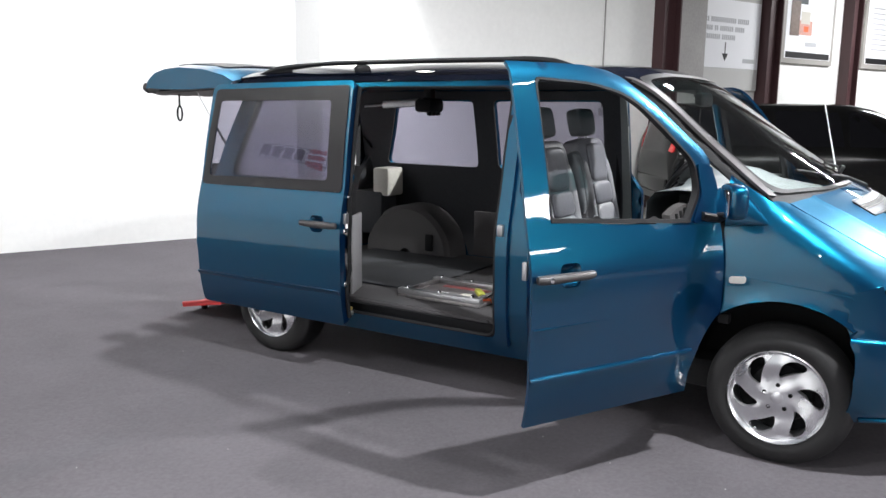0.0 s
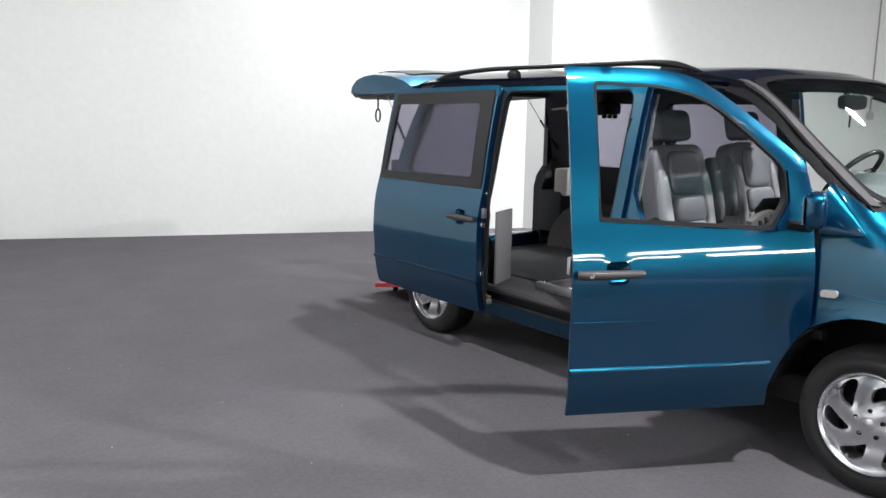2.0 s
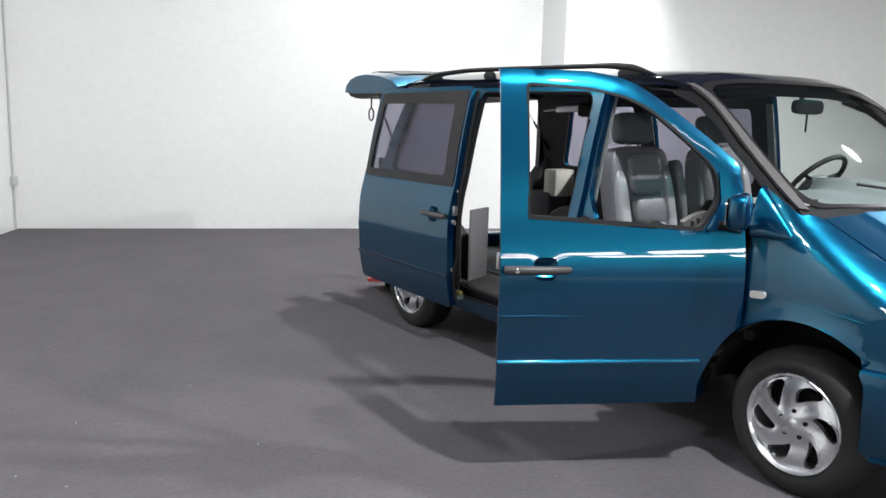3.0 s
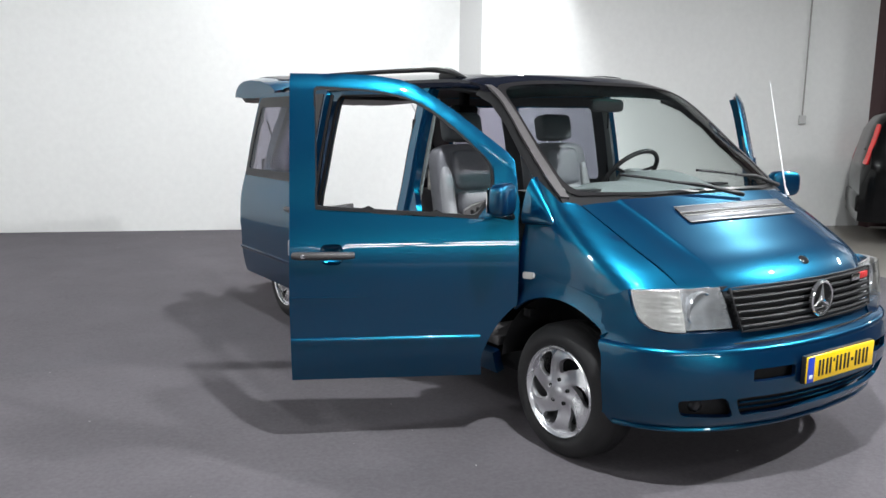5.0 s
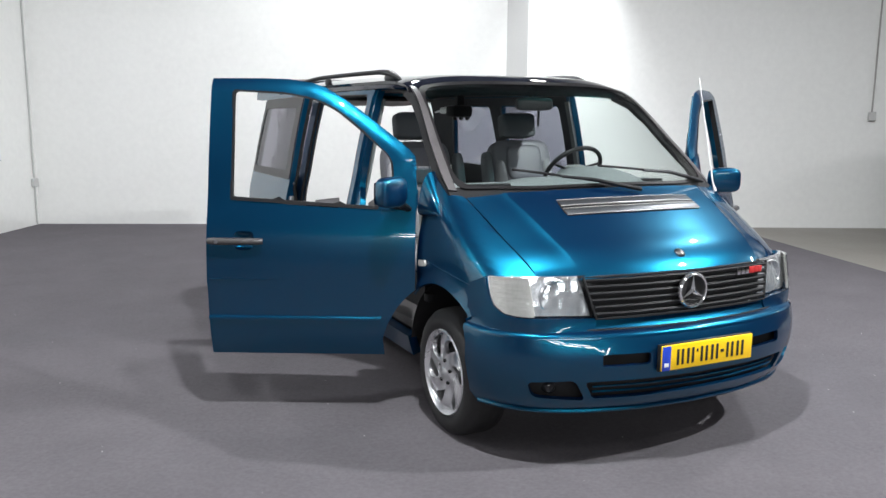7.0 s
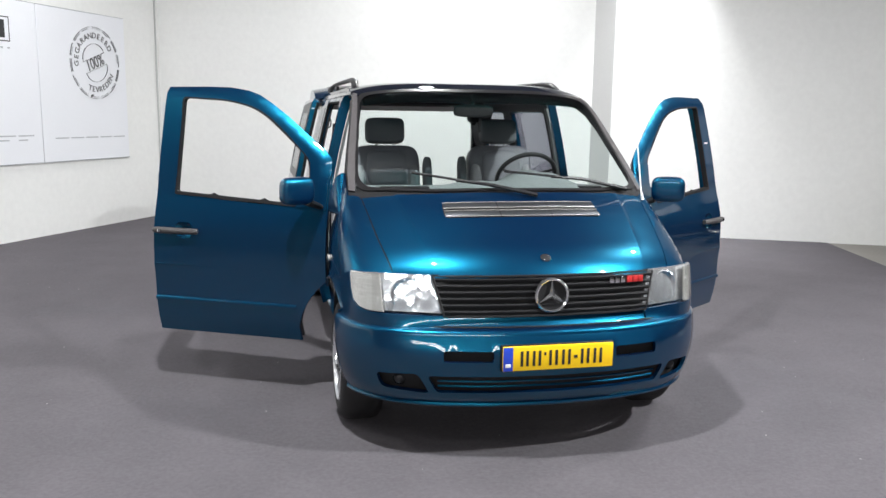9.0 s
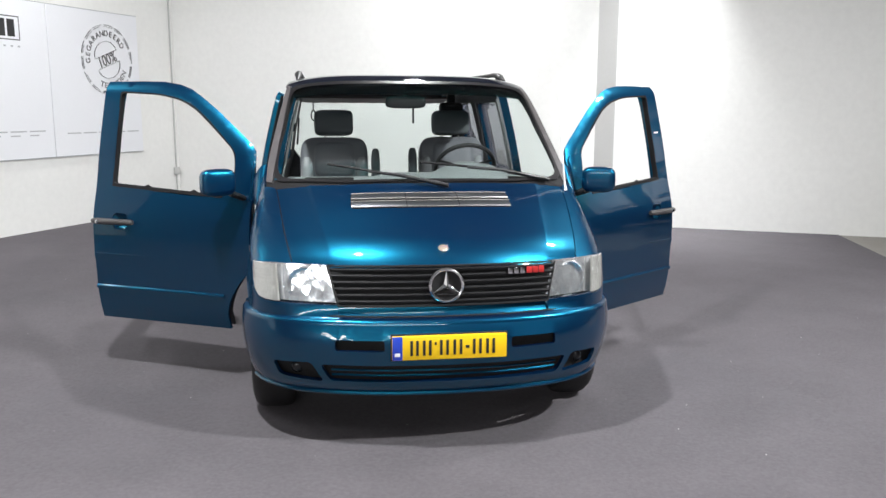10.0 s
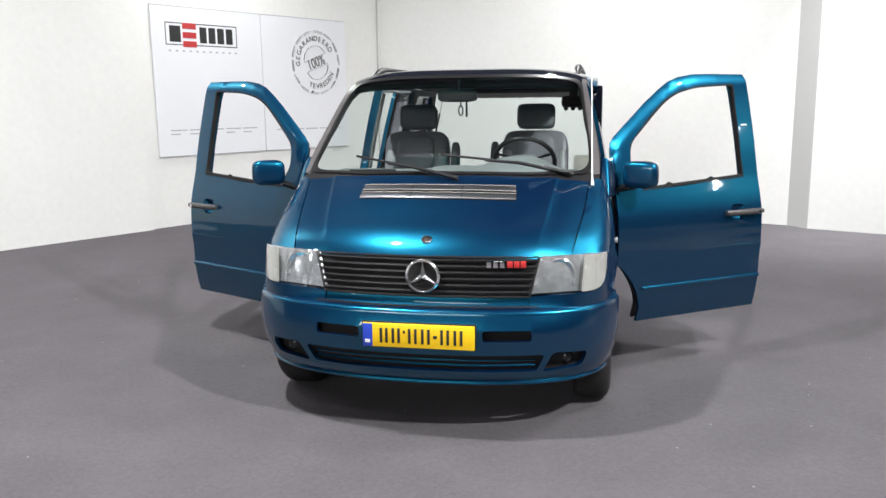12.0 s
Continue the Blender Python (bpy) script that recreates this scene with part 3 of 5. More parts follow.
board("panel", STEP_B, RIGHT_DIR, 6.9, 8.44, 1.95, 3.9, 0.06, 0.05, WALL_GREY, sg)
board("sheet", STEP_B, RIGHT_DIR, 6.92, 8.42, 2.32, 3.45, 0.066, 0.006, BOARD, sg)
for z, words in ((3.07, (2, 13, 6)), (2.93, (4, 2, 7, 5)), (2.79, (8, 7))):
    x = 6.96
    for letters in words:
        for k in range(letters):
            board("print_bar", STEP_B, RIGHT_DIR, x, x + 0.037, z, z + 0.082, 0.068, 0.002, FADED_INK, sg, bevel=0)
            x += 0.051
        x += 0.04
board("arrow_shaft", STEP_B, RIGHT_DIR, 7.5, 7.525, 2.53, 2.75, 0.068, 0.003, INK, sg)
tip = [on_wall(STEP_B, RIGHT_DIR, s, z, 0.0685) for s, z in ((7.43, 2.56), (7.595, 2.56), (7.5125, 2.43))]
bm = B()
bm.faces.new([bm.verts.new(p) for p in tip])
part("arrow_head", bm, INK, sg, smooth=0)
board("print_bar", STEP_B, RIGHT_DIR, 8.0, 8.32, 2.42, 2.49, 0.068, 0.002, FADED_INK, sg)
for k, (s0, s1) in enumerate(((9.1, 10.72), (11.75, 13.4))):
    p = thing("framed_poster", (*wall_point(STEP_B, RIGHT_DIR, (s0 + s1) / 2, 0.03), 2.45), ("white framed poster with a colourful picture", "white framed poster with lines of grey print")[k], "poster", "posters on the bay wall")
    board("frame", STEP_B, RIGHT_DIR, s0, s1, 2.48, 4.3, 0.05, 0.048, FRAME_GREY, p)
    board("sheet", STEP_B, RIGHT_DIR, s0 + 0.09, s1 - 0.09, 2.57, 4.21, 0.054, 0.006, BOARD, p)
    board("dark_band", STEP_B, RIGHT_DIR, s0 + 0.12, s1 - 0.12, 2.58, 2.69, 0.056, 0.003, INK, p)
    if k == 0:
        for a, b, z0, z1, mt in ((9.3, 9.58, 2.98, 3.6, PRINT_BROWN), (9.5, 9.98, 3.0, 3.26, PRINT_ROSE), (9.62, 9.9, 3.2, 3.42, CREAM), (9.34, 9.8, 3.55, 4.05, SEAT_DARK), (9.4, 9.56, 3.04, 3.2, RED), (9.72, 9.86, 3.06, 3.16, ORANGE), (9.8, 10.15, 2.8, 2.88, FADED_INK)):
            board("picture_patch", STEP_B, RIGHT_DIR, a, b, z0, z1, 0.058 + 0.001 * (z1 > 3.5) + 0.002 * (b - a < 0.3), 0.003, mt, p)
    else:
        for i in range(9):
            board("print_bar", STEP_B, RIGHT_DIR, 12.0, 13.1 - 0.1 * (i % 3), 2.85 + i * 0.1, 2.88 + i * 0.1, 0.056, 0.002, FADED_INK, p)
# ---- the van: nose at -y, its right flank at -x ----
VAN = thing("van", (0, 1.4, 0), "teal metallic van with doors, sliding door and tailgate open", "van")
REAR = 3.6
w_of = curve_of([(0.20, 0.86), (0.30, 0.895), (0.42, 0.922), (0.52, 0.932), (0.56, 0.932), (0.8, 0.938), (0.9, 0.933), (1.0, 0.914), (1.1, 0.888), (1.3, 0.848), (1.5, 0.80), (1.66, 0.757), (1.75, 0.725)])
plan_of = curve_of([(-0.55, 0.84), (-0.335, 0.953), (-0.1, 0.985), (0.27, 1.0), (3.0, 1.0), (3.4, 0.985), (REAR, 0.94)])
zs_of = curve_of([(-0.335, 0.835), (-0.15, 0.955), (0.1, 1.13), (0.35, 1.335), (0.8, 1.665), (1.0, 1.71), (1.3, 1.722), (3.0, 1.722), (REAR, 1.69)])
y0_of = curve_of([(-0.335, -0.615), (-0.15, -0.41), (0.1, -0.1), (0.8, 0.72), (1.3, 1.28), (2.0, 2.0), (REAR, REAR + 0.04)])
h_of = curve_of([(-0.335, 0.86), (-0.25, 0.945), (-0.15, 1.012), (0.0, 1.12), (0.1, 1.185), (0.45, 1.455), (0.8, 1.715), (0.95, 1.757), (1.15, 1.764), (1.3, 1.768), (2.2, 1.787), (3.0, 1.786), (REAR, 1.755)])


def flank_x(y, z):
    return w_of(z) * plan_of(y)


def droop(y):
    """How late the roof bends down towards its edges."""
    return 2.6 + 1.8 * min(1, max(0, (y - 0.35) / 0.4))


def ext_raw(y, ze):
    zs = zs_of(y)
    if ze <= zs:
        return Vector((flank_x(y, ze), y, ze))
    xs, h, y0 = flank_x(y, zs), h_of(y), y0_of(y)
    u = 1 - (ze - zs) / xs
    a = abs(u)
    return Vector((xs * u, y0 + (y - y0) * a**2.2, h - (h - zs) * a**droop(y)))


def ext(y, ze, s, out=0.0):
    """The body's outer skin: up the flank by height, then on over the shoulder; s is -1 on the right flank."""
    p = sum((ext_raw(y, ze + d) for d in (-0.05, -0.025, 0, 0.025, 0.05)), Vector()) / 5
    return Vector((s * (p.x + out), p.y, p.z))


def top(u, y):
    xs, zs, h, y0 = flank_x(y, zs_of(y)), zs_of(y), h_of(y), y0_of(y)
    a = abs(u)
    return Vector((xs * u, y0 + (y - y0) * a**2.2, h - (h - zs) * a**droop(y)))


# the front: arc across the nose and height
PLAN = [(0, 0), (0.25, 0.014), (0.5, 0.062), (0.65, 0.115), (0.76, 0.18), (0.84, 0.262), (0.89, 0.345), (0.918, 0.43), (0.93, 0.53)]
arcs = [0.0]
for a, b in zip(PLAN, PLAN[1:]):
    arcs.append(arcs[-1] + math.dist(a, b))
px_of, py_of = curve_of(list(zip(arcs, [p[0] for p in PLAN]))), curve_of(list(zip(arcs, [p[1] for p in PLAN])))
arc_of = curve_of(list(zip([p[0] for p in PLAN], arcs)))
f_of = curve_of([(0.245, -0.625), (0.27, -0.665), (0.3, -0.69), (0.35, -0.71), (0.42, -0.725), (0.5, -0.732), (0.565, -0.726), (0.6, -0.705), (0.625, -0.672), (0.64, -0.655), (0.7, -0.645), (0.86, -0.612)])


# the front is squarer at the height of the lamps
blunt_of = curve_of([(0, 0), (0.25, 0.012), (0.5, 0.047), (0.65, 0.075), (0.76, 0.104), (0.83, 0.16), (0.87, 0.215), (0.895, 0.285), (0.915, 0.39), (0.93, 0.53)])


def arc(x):
    return math.copysign(arc_of(abs(x)), x)


def nose(t, z, out=0.0):
    x = px_of(abs(t))
    k = min(1, max(0, (z - 0.59) / 0.06))
    back = py_of(abs(t)) * (1 - k) + blunt_of(x) * k
    return Vector((math.copysign(x, t) * (w_of(z) / 0.93 if z < 0.5 else 1.0) * (1.01 - 0.01 * k), f_of(z) + back - out, z))


def arch(cy, cz, r, a0, a1, n=18):
    return [(cy + r * math.cos(radians(a0 + (a1 - a0) * k / n)), cz + r * math.sin(radians(a0 + (a1 - a0) * k / n))) for k in range(n + 1)]


UP = (0, -0.4, 1)
WY, WZ = 0.02, 0.308   # front axle, hub height
RY = 3.0

# bonnet
hood_edge = [(-0.335, 0.775), (-0.2, 0.80), (-0.05, 0.84), (0.098, 0.889)]


def hood_fn(u, y):
    p = top(u, y)
    d = 0.61 - abs(p.x) - 0.22 * (0.1 - y)
    ridge = 0.006 * max(0, 1 - d / 0.12) if d > 0 else 0.006 * max(0, 1 + d / 0.016)
    p.z += ridge * min(1, (y + 0.335) / 0.2) - 0.02 * max(0, (-0.29 - y) / 0.045) ** 2
    return p


edge_of = curve_of(hood_edge)
rows = []
for y in np.linspace(-0.335, 0.098, 30):
    y = float(y)
    ue, uc = edge_of(y), (0.61 - 0.22 * (0.1 - y)) / flank_x(y, zs_of(y))
    cols = [0, 0.15, 0.3, 0.45, 0.6, 0.75, 0.87, 0.95, 0.985]
    cols = [c * uc for c in cols] + [uc] + [uc + (ue - uc) * c for c in (0.04, 0.12, 0.3, 0.5, 0.75, 1)]
    rows.append([hood_fn(u, y) for u in [-c for c in reversed(cols[1:])] + cols])
bm = loft(B(), rows)
flip_if(bm, bm.faces[:], Vector(UP))
bmesh.ops.solidify(bm, geom=bm.faces[:], thickness=0.018)
part("bonnet", bm, PAINT, VAN, smooth=50)
# dark gap under the bonnet's edge
part("shut_line", skin([(-u - 0.005, y - 0.002) for y, u in hood_edge] + [(u + 0.005, y - 0.002) for y, u in reversed(hood_edge)], [], lambda u, y: hood_fn(u, y) - Vector((0, -0.004, 0.012)), 0.005, UP, 0.06), SEAL, VAN)

# windscreen, border, pillars, roof
GL = rounded([(-0.925, 0.142), (-0.5, 0.104), (0.5, 0.104), (0.925, 0.142), (0.95, 0.80), (-0.95, 0.80)], 0.07)
GI = rounded([(-0.906, 0.157), (-0.5, 0.119), (0.5, 0.119), (0.906, 0.157), (0.932, 0.762), (-0.932, 0.762)], 0.1)
ws = part("windscreen", skin(GL, [], lambda u, y: top(u, y) + Vector((0, 0, 0.004)), 0.005, UP, 0.07), SCREEN, VAN, "green tinted windscreen glass")
ws.visible_shadow = False
part("glass_border", skin(GL, [GI], lambda u, y: top(u, y) + Vector((0, -0.001, 0.0065)), 0.002, UP, 0.05), FRIT, ws, "black printed glass border")
part("shade_band", skin(rounded([(-0.905, 0.68), (0.905, 0.68), (0.912, 0.752), (-0.912, 0.752)], 0.02), [], lambda u, y: top(u, y) + Vector((0, 0.001, -0.003)), 0.002, UP, 0.08), glass("shade_strip", (0.2, 0.42, 0.42)), ws, "green shade strip")
part("cowl", skin([(-0.90, 0.06), (0.90, 0.06), (0.962, 0.09), (0.962, 0.16), (0.91, 0.165), (0.5, 0.12), (-0.5, 0.12), (-0.91, 0.165), (-0.962, 0.16), (-0.962, 0.09)], [], lambda u, y: top(u, y) + Vector((0, 0, -0.006)), 0.012, UP, 0.06), SEAL, VAN, "black plastic cowl below the windscreen")
for s in (-1, 1):
    lo = [(0.926, 0.135), (0.928, 0.25), (0.936, 0.5), (0.948, 0.72), (0.953, 0.81)]
    hi = [(0.985, 0.84), (0.98, 0.5), (0.975, 0.25), (0.964, 0.145)]
    part("windscreen_pillar", skin([(s * a, b) for a, b in lo + hi], [], lambda u, y: top(u, y) + Vector((0, 0, 0.008)), 0.014, UP, 0.05), TRIM, VAN, "brown-grey pillar cover")
    # flank strip below the pillar, down to the door opening
    a = [(y, zs_of(y) + 0.03) for y in (0.1, 0.25, 0.4, 0.55, 0.7, 0.85)]
    b = [(y, zs_of(y) - 0.055) for y in (0.9, 0.75, 0.6, 0.45, 0.3, 0.16)]
    part("door_frame_front", skin(a + b, [], lambda y, z, s=s: ext(y, z, s, -0.012), 0.03, (s, 0, 0.3), 0.05), SEAL, VAN)
part("header", skin([(-0.97, 0.785), (0.97, 0.785), (1.0, 0.83), (1.0, 0.9), (-1.0, 0.9), (-1.0, 0.83)], [], lambda u, y: top(u, y) + Vector((0, 0, 0.004)), 0.03, UP, 0.06), DARKENED_PAINT, VAN)
part("roof", skin([(-1.0, 0.9), (1.0, 0.9), (1.0, 3.4), (-1.0, 3.4)], [], lambda u, y: top(u, y) + Vector((0, 0, 0.004)), 0.02, (0, 0, 1), 0.1), DARKENED_PAINT, VAN, "glossy roof, its shaded look put into the paint colour")
part("headliner", skin([(-0.97, 0.8), (0.97, 0.8), (0.97, 3.42), (-0.97, 3.42)], [], lambda u, y: top(u, y) + Vector((0, 0, -0.05)), 0.01, (0, 0, 1), 0.12), LINER, VAN, "dark headlining")

for s in (-1, 1):
    out = (s, 0, 0.15)
    # front wing
    edge = [(y, zs_of(y) + (1 - u) * flank_x(y, zs_of(y)) - 0.006) for y, u in hood_edge]
    lamp_side = [(-0.335, 0.835), (-0.315, 0.74), (-0.275, 0.66), (-0.24, 0.635)]
    arc_pts = arch(WY, WZ, 0.432, 129, 50)
    wing = edge + [(0.11, edge[-1][1] + 0.0), (0.13, zs_of(0.13) + 0.02), (0.292, zs_of(0.292) - 0.03), (0.292, 0.7)] + list(reversed(arc_pts)) + list(reversed(lamp_side))

    def wing_fn(y, z, s=s):
        d = math.hypot(y - WY, z - WZ)
        p = ext(y, z, s, 0.018 * max(0, 1 - (d - 0.432) / 0.05) ** 2 if d < 0.482 and z < 0.75 else 0.0)
        return p

    wing_ob = part("front_wing", skin(wing, [], wing_fn, 0.012, out, 0.045), PAINT, VAN)
    part("indicator", skin(rounded([(0.178, 0.80), (0.248, 0.794), (0.248, 0.825), (0.178, 0.831)], 0.014), [], lambda y, z, s=s: ext(y, z, s, 0.012), 0.012, out, 0.02), LENS_WHITE, wing_ob, "white side indicator")
    # crease along the wing
    part("crease_line", tube(B(), [ext(y, 0.78 + 0.10 * (y + 0.3), s, -0.001) for y in [-0.28 + 0.05 * k for k in range(11)]], 0.0022, 6), PAINT, wing_ob)
    # mirror fairing wedge on the wing
    rows = []
    for k in range(17):
        f = 0.02 + 0.98 * k / 16
        y = 0.105 + 0.181 * f
        low, high, proud = 1.052 - 0.016 * f, 1.056 + 0.2 * f**0.92, 0.012 + 0.056 * f**0.85
        sec = []
        for j in range(15):
            a = math.pi * j / 14
            sec.append(((low + high) / 2 - (high - low) / 2 * math.copysign(abs(math.cos(a)) ** 0.8, math.cos(a)), proud * math.sin(a) ** 0.62 * (1 - 0.22 * j / 14) - 0.014))
        sec += [(high - 0.02 * f, -0.034), (low + 0.01 * f, -0.034)]
        rows.append([Vector((s * (flank_x(y, z) + o), y, z)) for z, o in sec])
    part("mirror_fairing", loft(B(), rows, closed=True), PAINT, wing_ob, smooth=60)
    # inner arch and liner
    bm = B()
    rows = []
    for k in range(25):
        a = radians(8 + 152 * k / 24)
        rows.append([Vector((s * x, WY + r * math.cos(a), WZ + r * math.sin(a))) for x, r in ((0.90, 0.427), (0.86, 0.437), (0.62, 0.437), (0.58, 0.40), (0.58, 0.02))])
    loft(bm, rows)
    part("wheel_arch_liner", bm, VOID, VAN)
    bm = B()
    rows = []
    for k in range(25):
        a = radians(-8 + 196 * k / 24)
        rows.append([Vector((s * x, RY + r * math.cos(a), WZ + r * math.sin(a))) for x, r in ((0.90, 0.37), (0.86, 0.375), (0.68, 0.375), (0.64, 0.35), (0.64, 0.02))])
    loft(bm, rows)
    part("wheel_arch_liner", bm, VOID, VAN)

    # flank behind the front door
    r_arch = arch(RY, WZ, 0.375, 180 - 4, 4)
    if s < 0:
        opening = rounded([(1.41, 0.345), (2.43, 0.345), (2.43, 1.65), (1.41, 1.65)], [0.05, 0.05, 0.09, 0.09])
        holes = [opening, rounded([(2.55, 1.1), (3.36, 1.1), (3.19, 1.61), (2.55, 1.61)], 0.06)]
    else:
        holes = [rounded([(1.5, 1.1), (2.33, 1.1), (2.33, 1.6), (1.5, 1.6)], 0.05), rounded([(2.5, 1.1), (3.34, 1.1), (3.18, 1.6), (2.5, 1.6)], 0.05)]
    flank = [(1.345, 0.3), (RY - 0.38, 0.28)] + r_arch + [(RY + 0.38, 0.3), (3.5, 0.32), (REAR - 0.02, 0.45), (REAR - 0.03, 1.04)] + ([(3.53, 1.1), (3.35, 1.55), (3.31, 1.69)] if s < 0 else [(REAR - 0.01, 1.1), (3.5, 1.69)]) + [(3.2, 1.715), (1.345, 1.715)]
    side = part("side_panel", skin(flank, holes, lambda y, z, s=s: ext(y, z, s), 0.03, out, 0.08), PAINT, VAN)
    part("sill", skin([(0.55, 0.235), (RY - 0.37, 0.235), (RY - 0.37, 0.345), (0.55, 0.345)], [], lambda y, z, s=s: ext(y, z, s, -0.035), 0.05, out, 0.1), PAINT, VAN)
    part("drip_rail", skin([(0.88, 1.685), (3.45, 1.675), (3.45, 1.735), (0.88, 1.735)], [], lambda y, z, s=s: ext(y, z, s, 0.006), 0.012, out, 0.08), DARKENED_PAINT, VAN)
    if s > 0:
        for k, hl in enumerate(holes):
            g = part("side_window", skin(hl, [], lambda y, z, s=s: ext(y, z, s, 0.002), 0.005, out, 0.1), PRIVACY, VAN, "tinted side window")
            g.visible_shadow = False
    # inner lining of the flank
    lining = [(1.36, 0.42), (RY - 0.42, 0.42)] + arch(RY, WZ, 0.42, 164, 16) + [(REAR - 0.05, 0.42), (REAR - 0.06, 1.04)] + ([(3.505, 1.1), (3.32, 1.55), (3.28, 1.66)] if s < 0 else [(REAR - 0.06, 1.66)]) + [(1.36, 1.66)]
    part("side_lining", skin(lining, holes, lambda y, z, s=s: ext(y, z, s, -0.05), 0.01, (-s, 0, 0), 0.12), DARK_PANEL, VAN, "charcoal inner side lining")
    # door pillar in body colour
    part("door_pillar", skin([(1.235, 0.34), (1.362, 0.34), (1.362, 1.69), (1.325, 1.69), (1.318, 1.12), (1.24, 1.0)], [], lambda y, z, s=s: ext(y, z, s, -0.022), 0.04, out, 0.06), PAINT, VAN)
    part("pillar_trim", skin([(1.30, 0.5), (1.365, 0.5), (1.365, 1.62), (1.32, 1.62)], [], lambda y, z, s=s: ext(y, z, s, -0.085), 0.012, (-s, 0, 0), 0.1), DASH, VAN, "grey inner pillar trim")

# front panel under the lamps, bumper
edge_t = arc(0.905)
part("front_panel", skin([(-edge_t, 0.62), (edge_t, 0.62), (edge_t, 0.665), (arc(0.86), 0.675), (-arc(0.86), 0.675), (-edge_t, 0.655)], [], lambda t, z: nose(t, z, -0.012), 0.02, (0, -1, 0), 0.05), PAINT, VAN)
bt = arc(0.9185)
slots = [rounded([(arc(a), 0.487), (arc(b), 0.487), (arc(b), 0.538), (arc(a), 0.538)], 0.014) for a, b in ((-0.5, -0.285), (0.285, 0.5))]
low = [rounded([(arc(-0.535), 0.338), (arc(0.535), 0.338), (arc(0.57), 0.42), (arc(-0.57), 0.42)], 0.02)]
fogs = [rounded([(s * arc(0.565), 0.332), (s * arc(0.765), 0.345), (s * arc(0.78), 0.415), (s * arc(0.61), 0.428)], 0.025) for s in (-1, 1)]


def bumper(t, z, o=0.02):
    """The bumper's skin, standing o metres proud of the nose all the way round."""
    a, b = nose(t - 0.01, z), nose(t + 0.01, z)
    d = (b - a).normalized()
    return nose(t, z) + Vector((d.y, -d.x, 0)) * o


bump = part("front_bumper", skin([(-bt, 0.252), (bt, 0.252), (bt + 0.03, 0.45), (bt + 0.03, 0.60), (-bt - 0.03, 0.60), (-bt - 0.03, 0.45)], slots + low + fogs, bumper, 0.018, (0, -1, 0), 0.04), PAINT, VAN, "teal painted bumper with air slots")
# rounded shelf along the bumper's upper edge
rows = []
for t in np.linspace(-bt - 0.03, bt + 0.03, 61):
    side = min(1, max(0, (abs(t) - arc(0.6)) / 0.3))
    row = []
    for o, z in ((0.02, 0.598), (0.0185, 0.609), (0.013, 0.618), (0.003, 0.6235), (-0.02, 0.6255), (-0.055 + 0.02 * side, 0.626)):
        p = bumper(float(t), 0.60, o)
        row.append(Vector((p.x, p.y, z)))
    rows.append(row)
part("bumper_shelf", loft(B(), rows), PAINT, bump, smooth=60)
part("shelf_gap", tube(B(), [bumper(float(t), 0.60, -0.034) + Vector((0, 0, 0.028)) for t in np.linspace(-bt, bt, 61)], 0.005, 6), SEAL, bump)
# black sheet close behind the slots, put there for the shade inside them
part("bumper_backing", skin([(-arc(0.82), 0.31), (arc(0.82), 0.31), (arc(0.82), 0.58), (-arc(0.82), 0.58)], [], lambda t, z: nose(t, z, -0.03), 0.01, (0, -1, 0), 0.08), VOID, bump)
for z in (0.365, 0.39):
    part("bumper_slat", tube(B(), [nose(arc(x), z, -0.004) for x in np.linspace(-0.53, 0.53, 17)], 0.005, 6), PAINT, bump)
for s in (-1, 1):
    m = Matrix.Translation(nose(s * arc(0.685), 0.38, -0.02)) @ Matrix.Rotation(radians(90), 4, "X")
    part("fog_lamp", lathe(B(), [(0, 0.0), (0.02, -0.002), (0.03, -0.012), (0.034, -0.04), (0, -0.04)], m, 24), DARK_GLOSS, bump)
# splitter lip under the bumper
part("lower_lip", tube(B(), [bumper(float(t), 0.272, 0.021) for t in np.linspace(-bt * 0.95, bt * 0.95, 41)], 0.011, 8), PAINT, bump)

# number plate
plate_y = -0.762
plate = part("number_plate", box(B(), (0.0, plate_y, 0.511), (0.52, 0.012, 0.112), 0.004), YELLOW, VAN, "yellow number plate with a blue strip")
part("blue_strip", box(B(), (-0.2365, plate_y - 0.0065, 0.511), (0.045, 0.003, 0.108), 0.001), PLATE_BLUE, plate)
part("plate_mark", box(B(), (-0.2365, plate_y - 0.0085, 0.482), (0.024, 0.002, 0.016), 0.0005), WHITE_PRINT, plate)
x = -0.185
for w in (0.05, 0.052, 0.012, 0.055, 0.055, 0.022, 0.055, 0.055):
    tall = 0.07 if w > 0.03 else 0.014
    for dx in ((-0.26, 0.26) if w > 0.03 else (0,)):
        part("print_bar", box(B(), (x + w / 2 + dx * w, plate_y - 0.0075, 0.511 if w != 0.012 else 0.53), (0.012 if w > 0.03 else w * 0.78, 0.003, tall), 0.001), INK, plate)
    x += w + 0.006
part("plate_holder", box(B(), (0, plate_y + 0.012, 0.511), (0.53, 0.02, 0.12), 0.004), BLACK, plate)

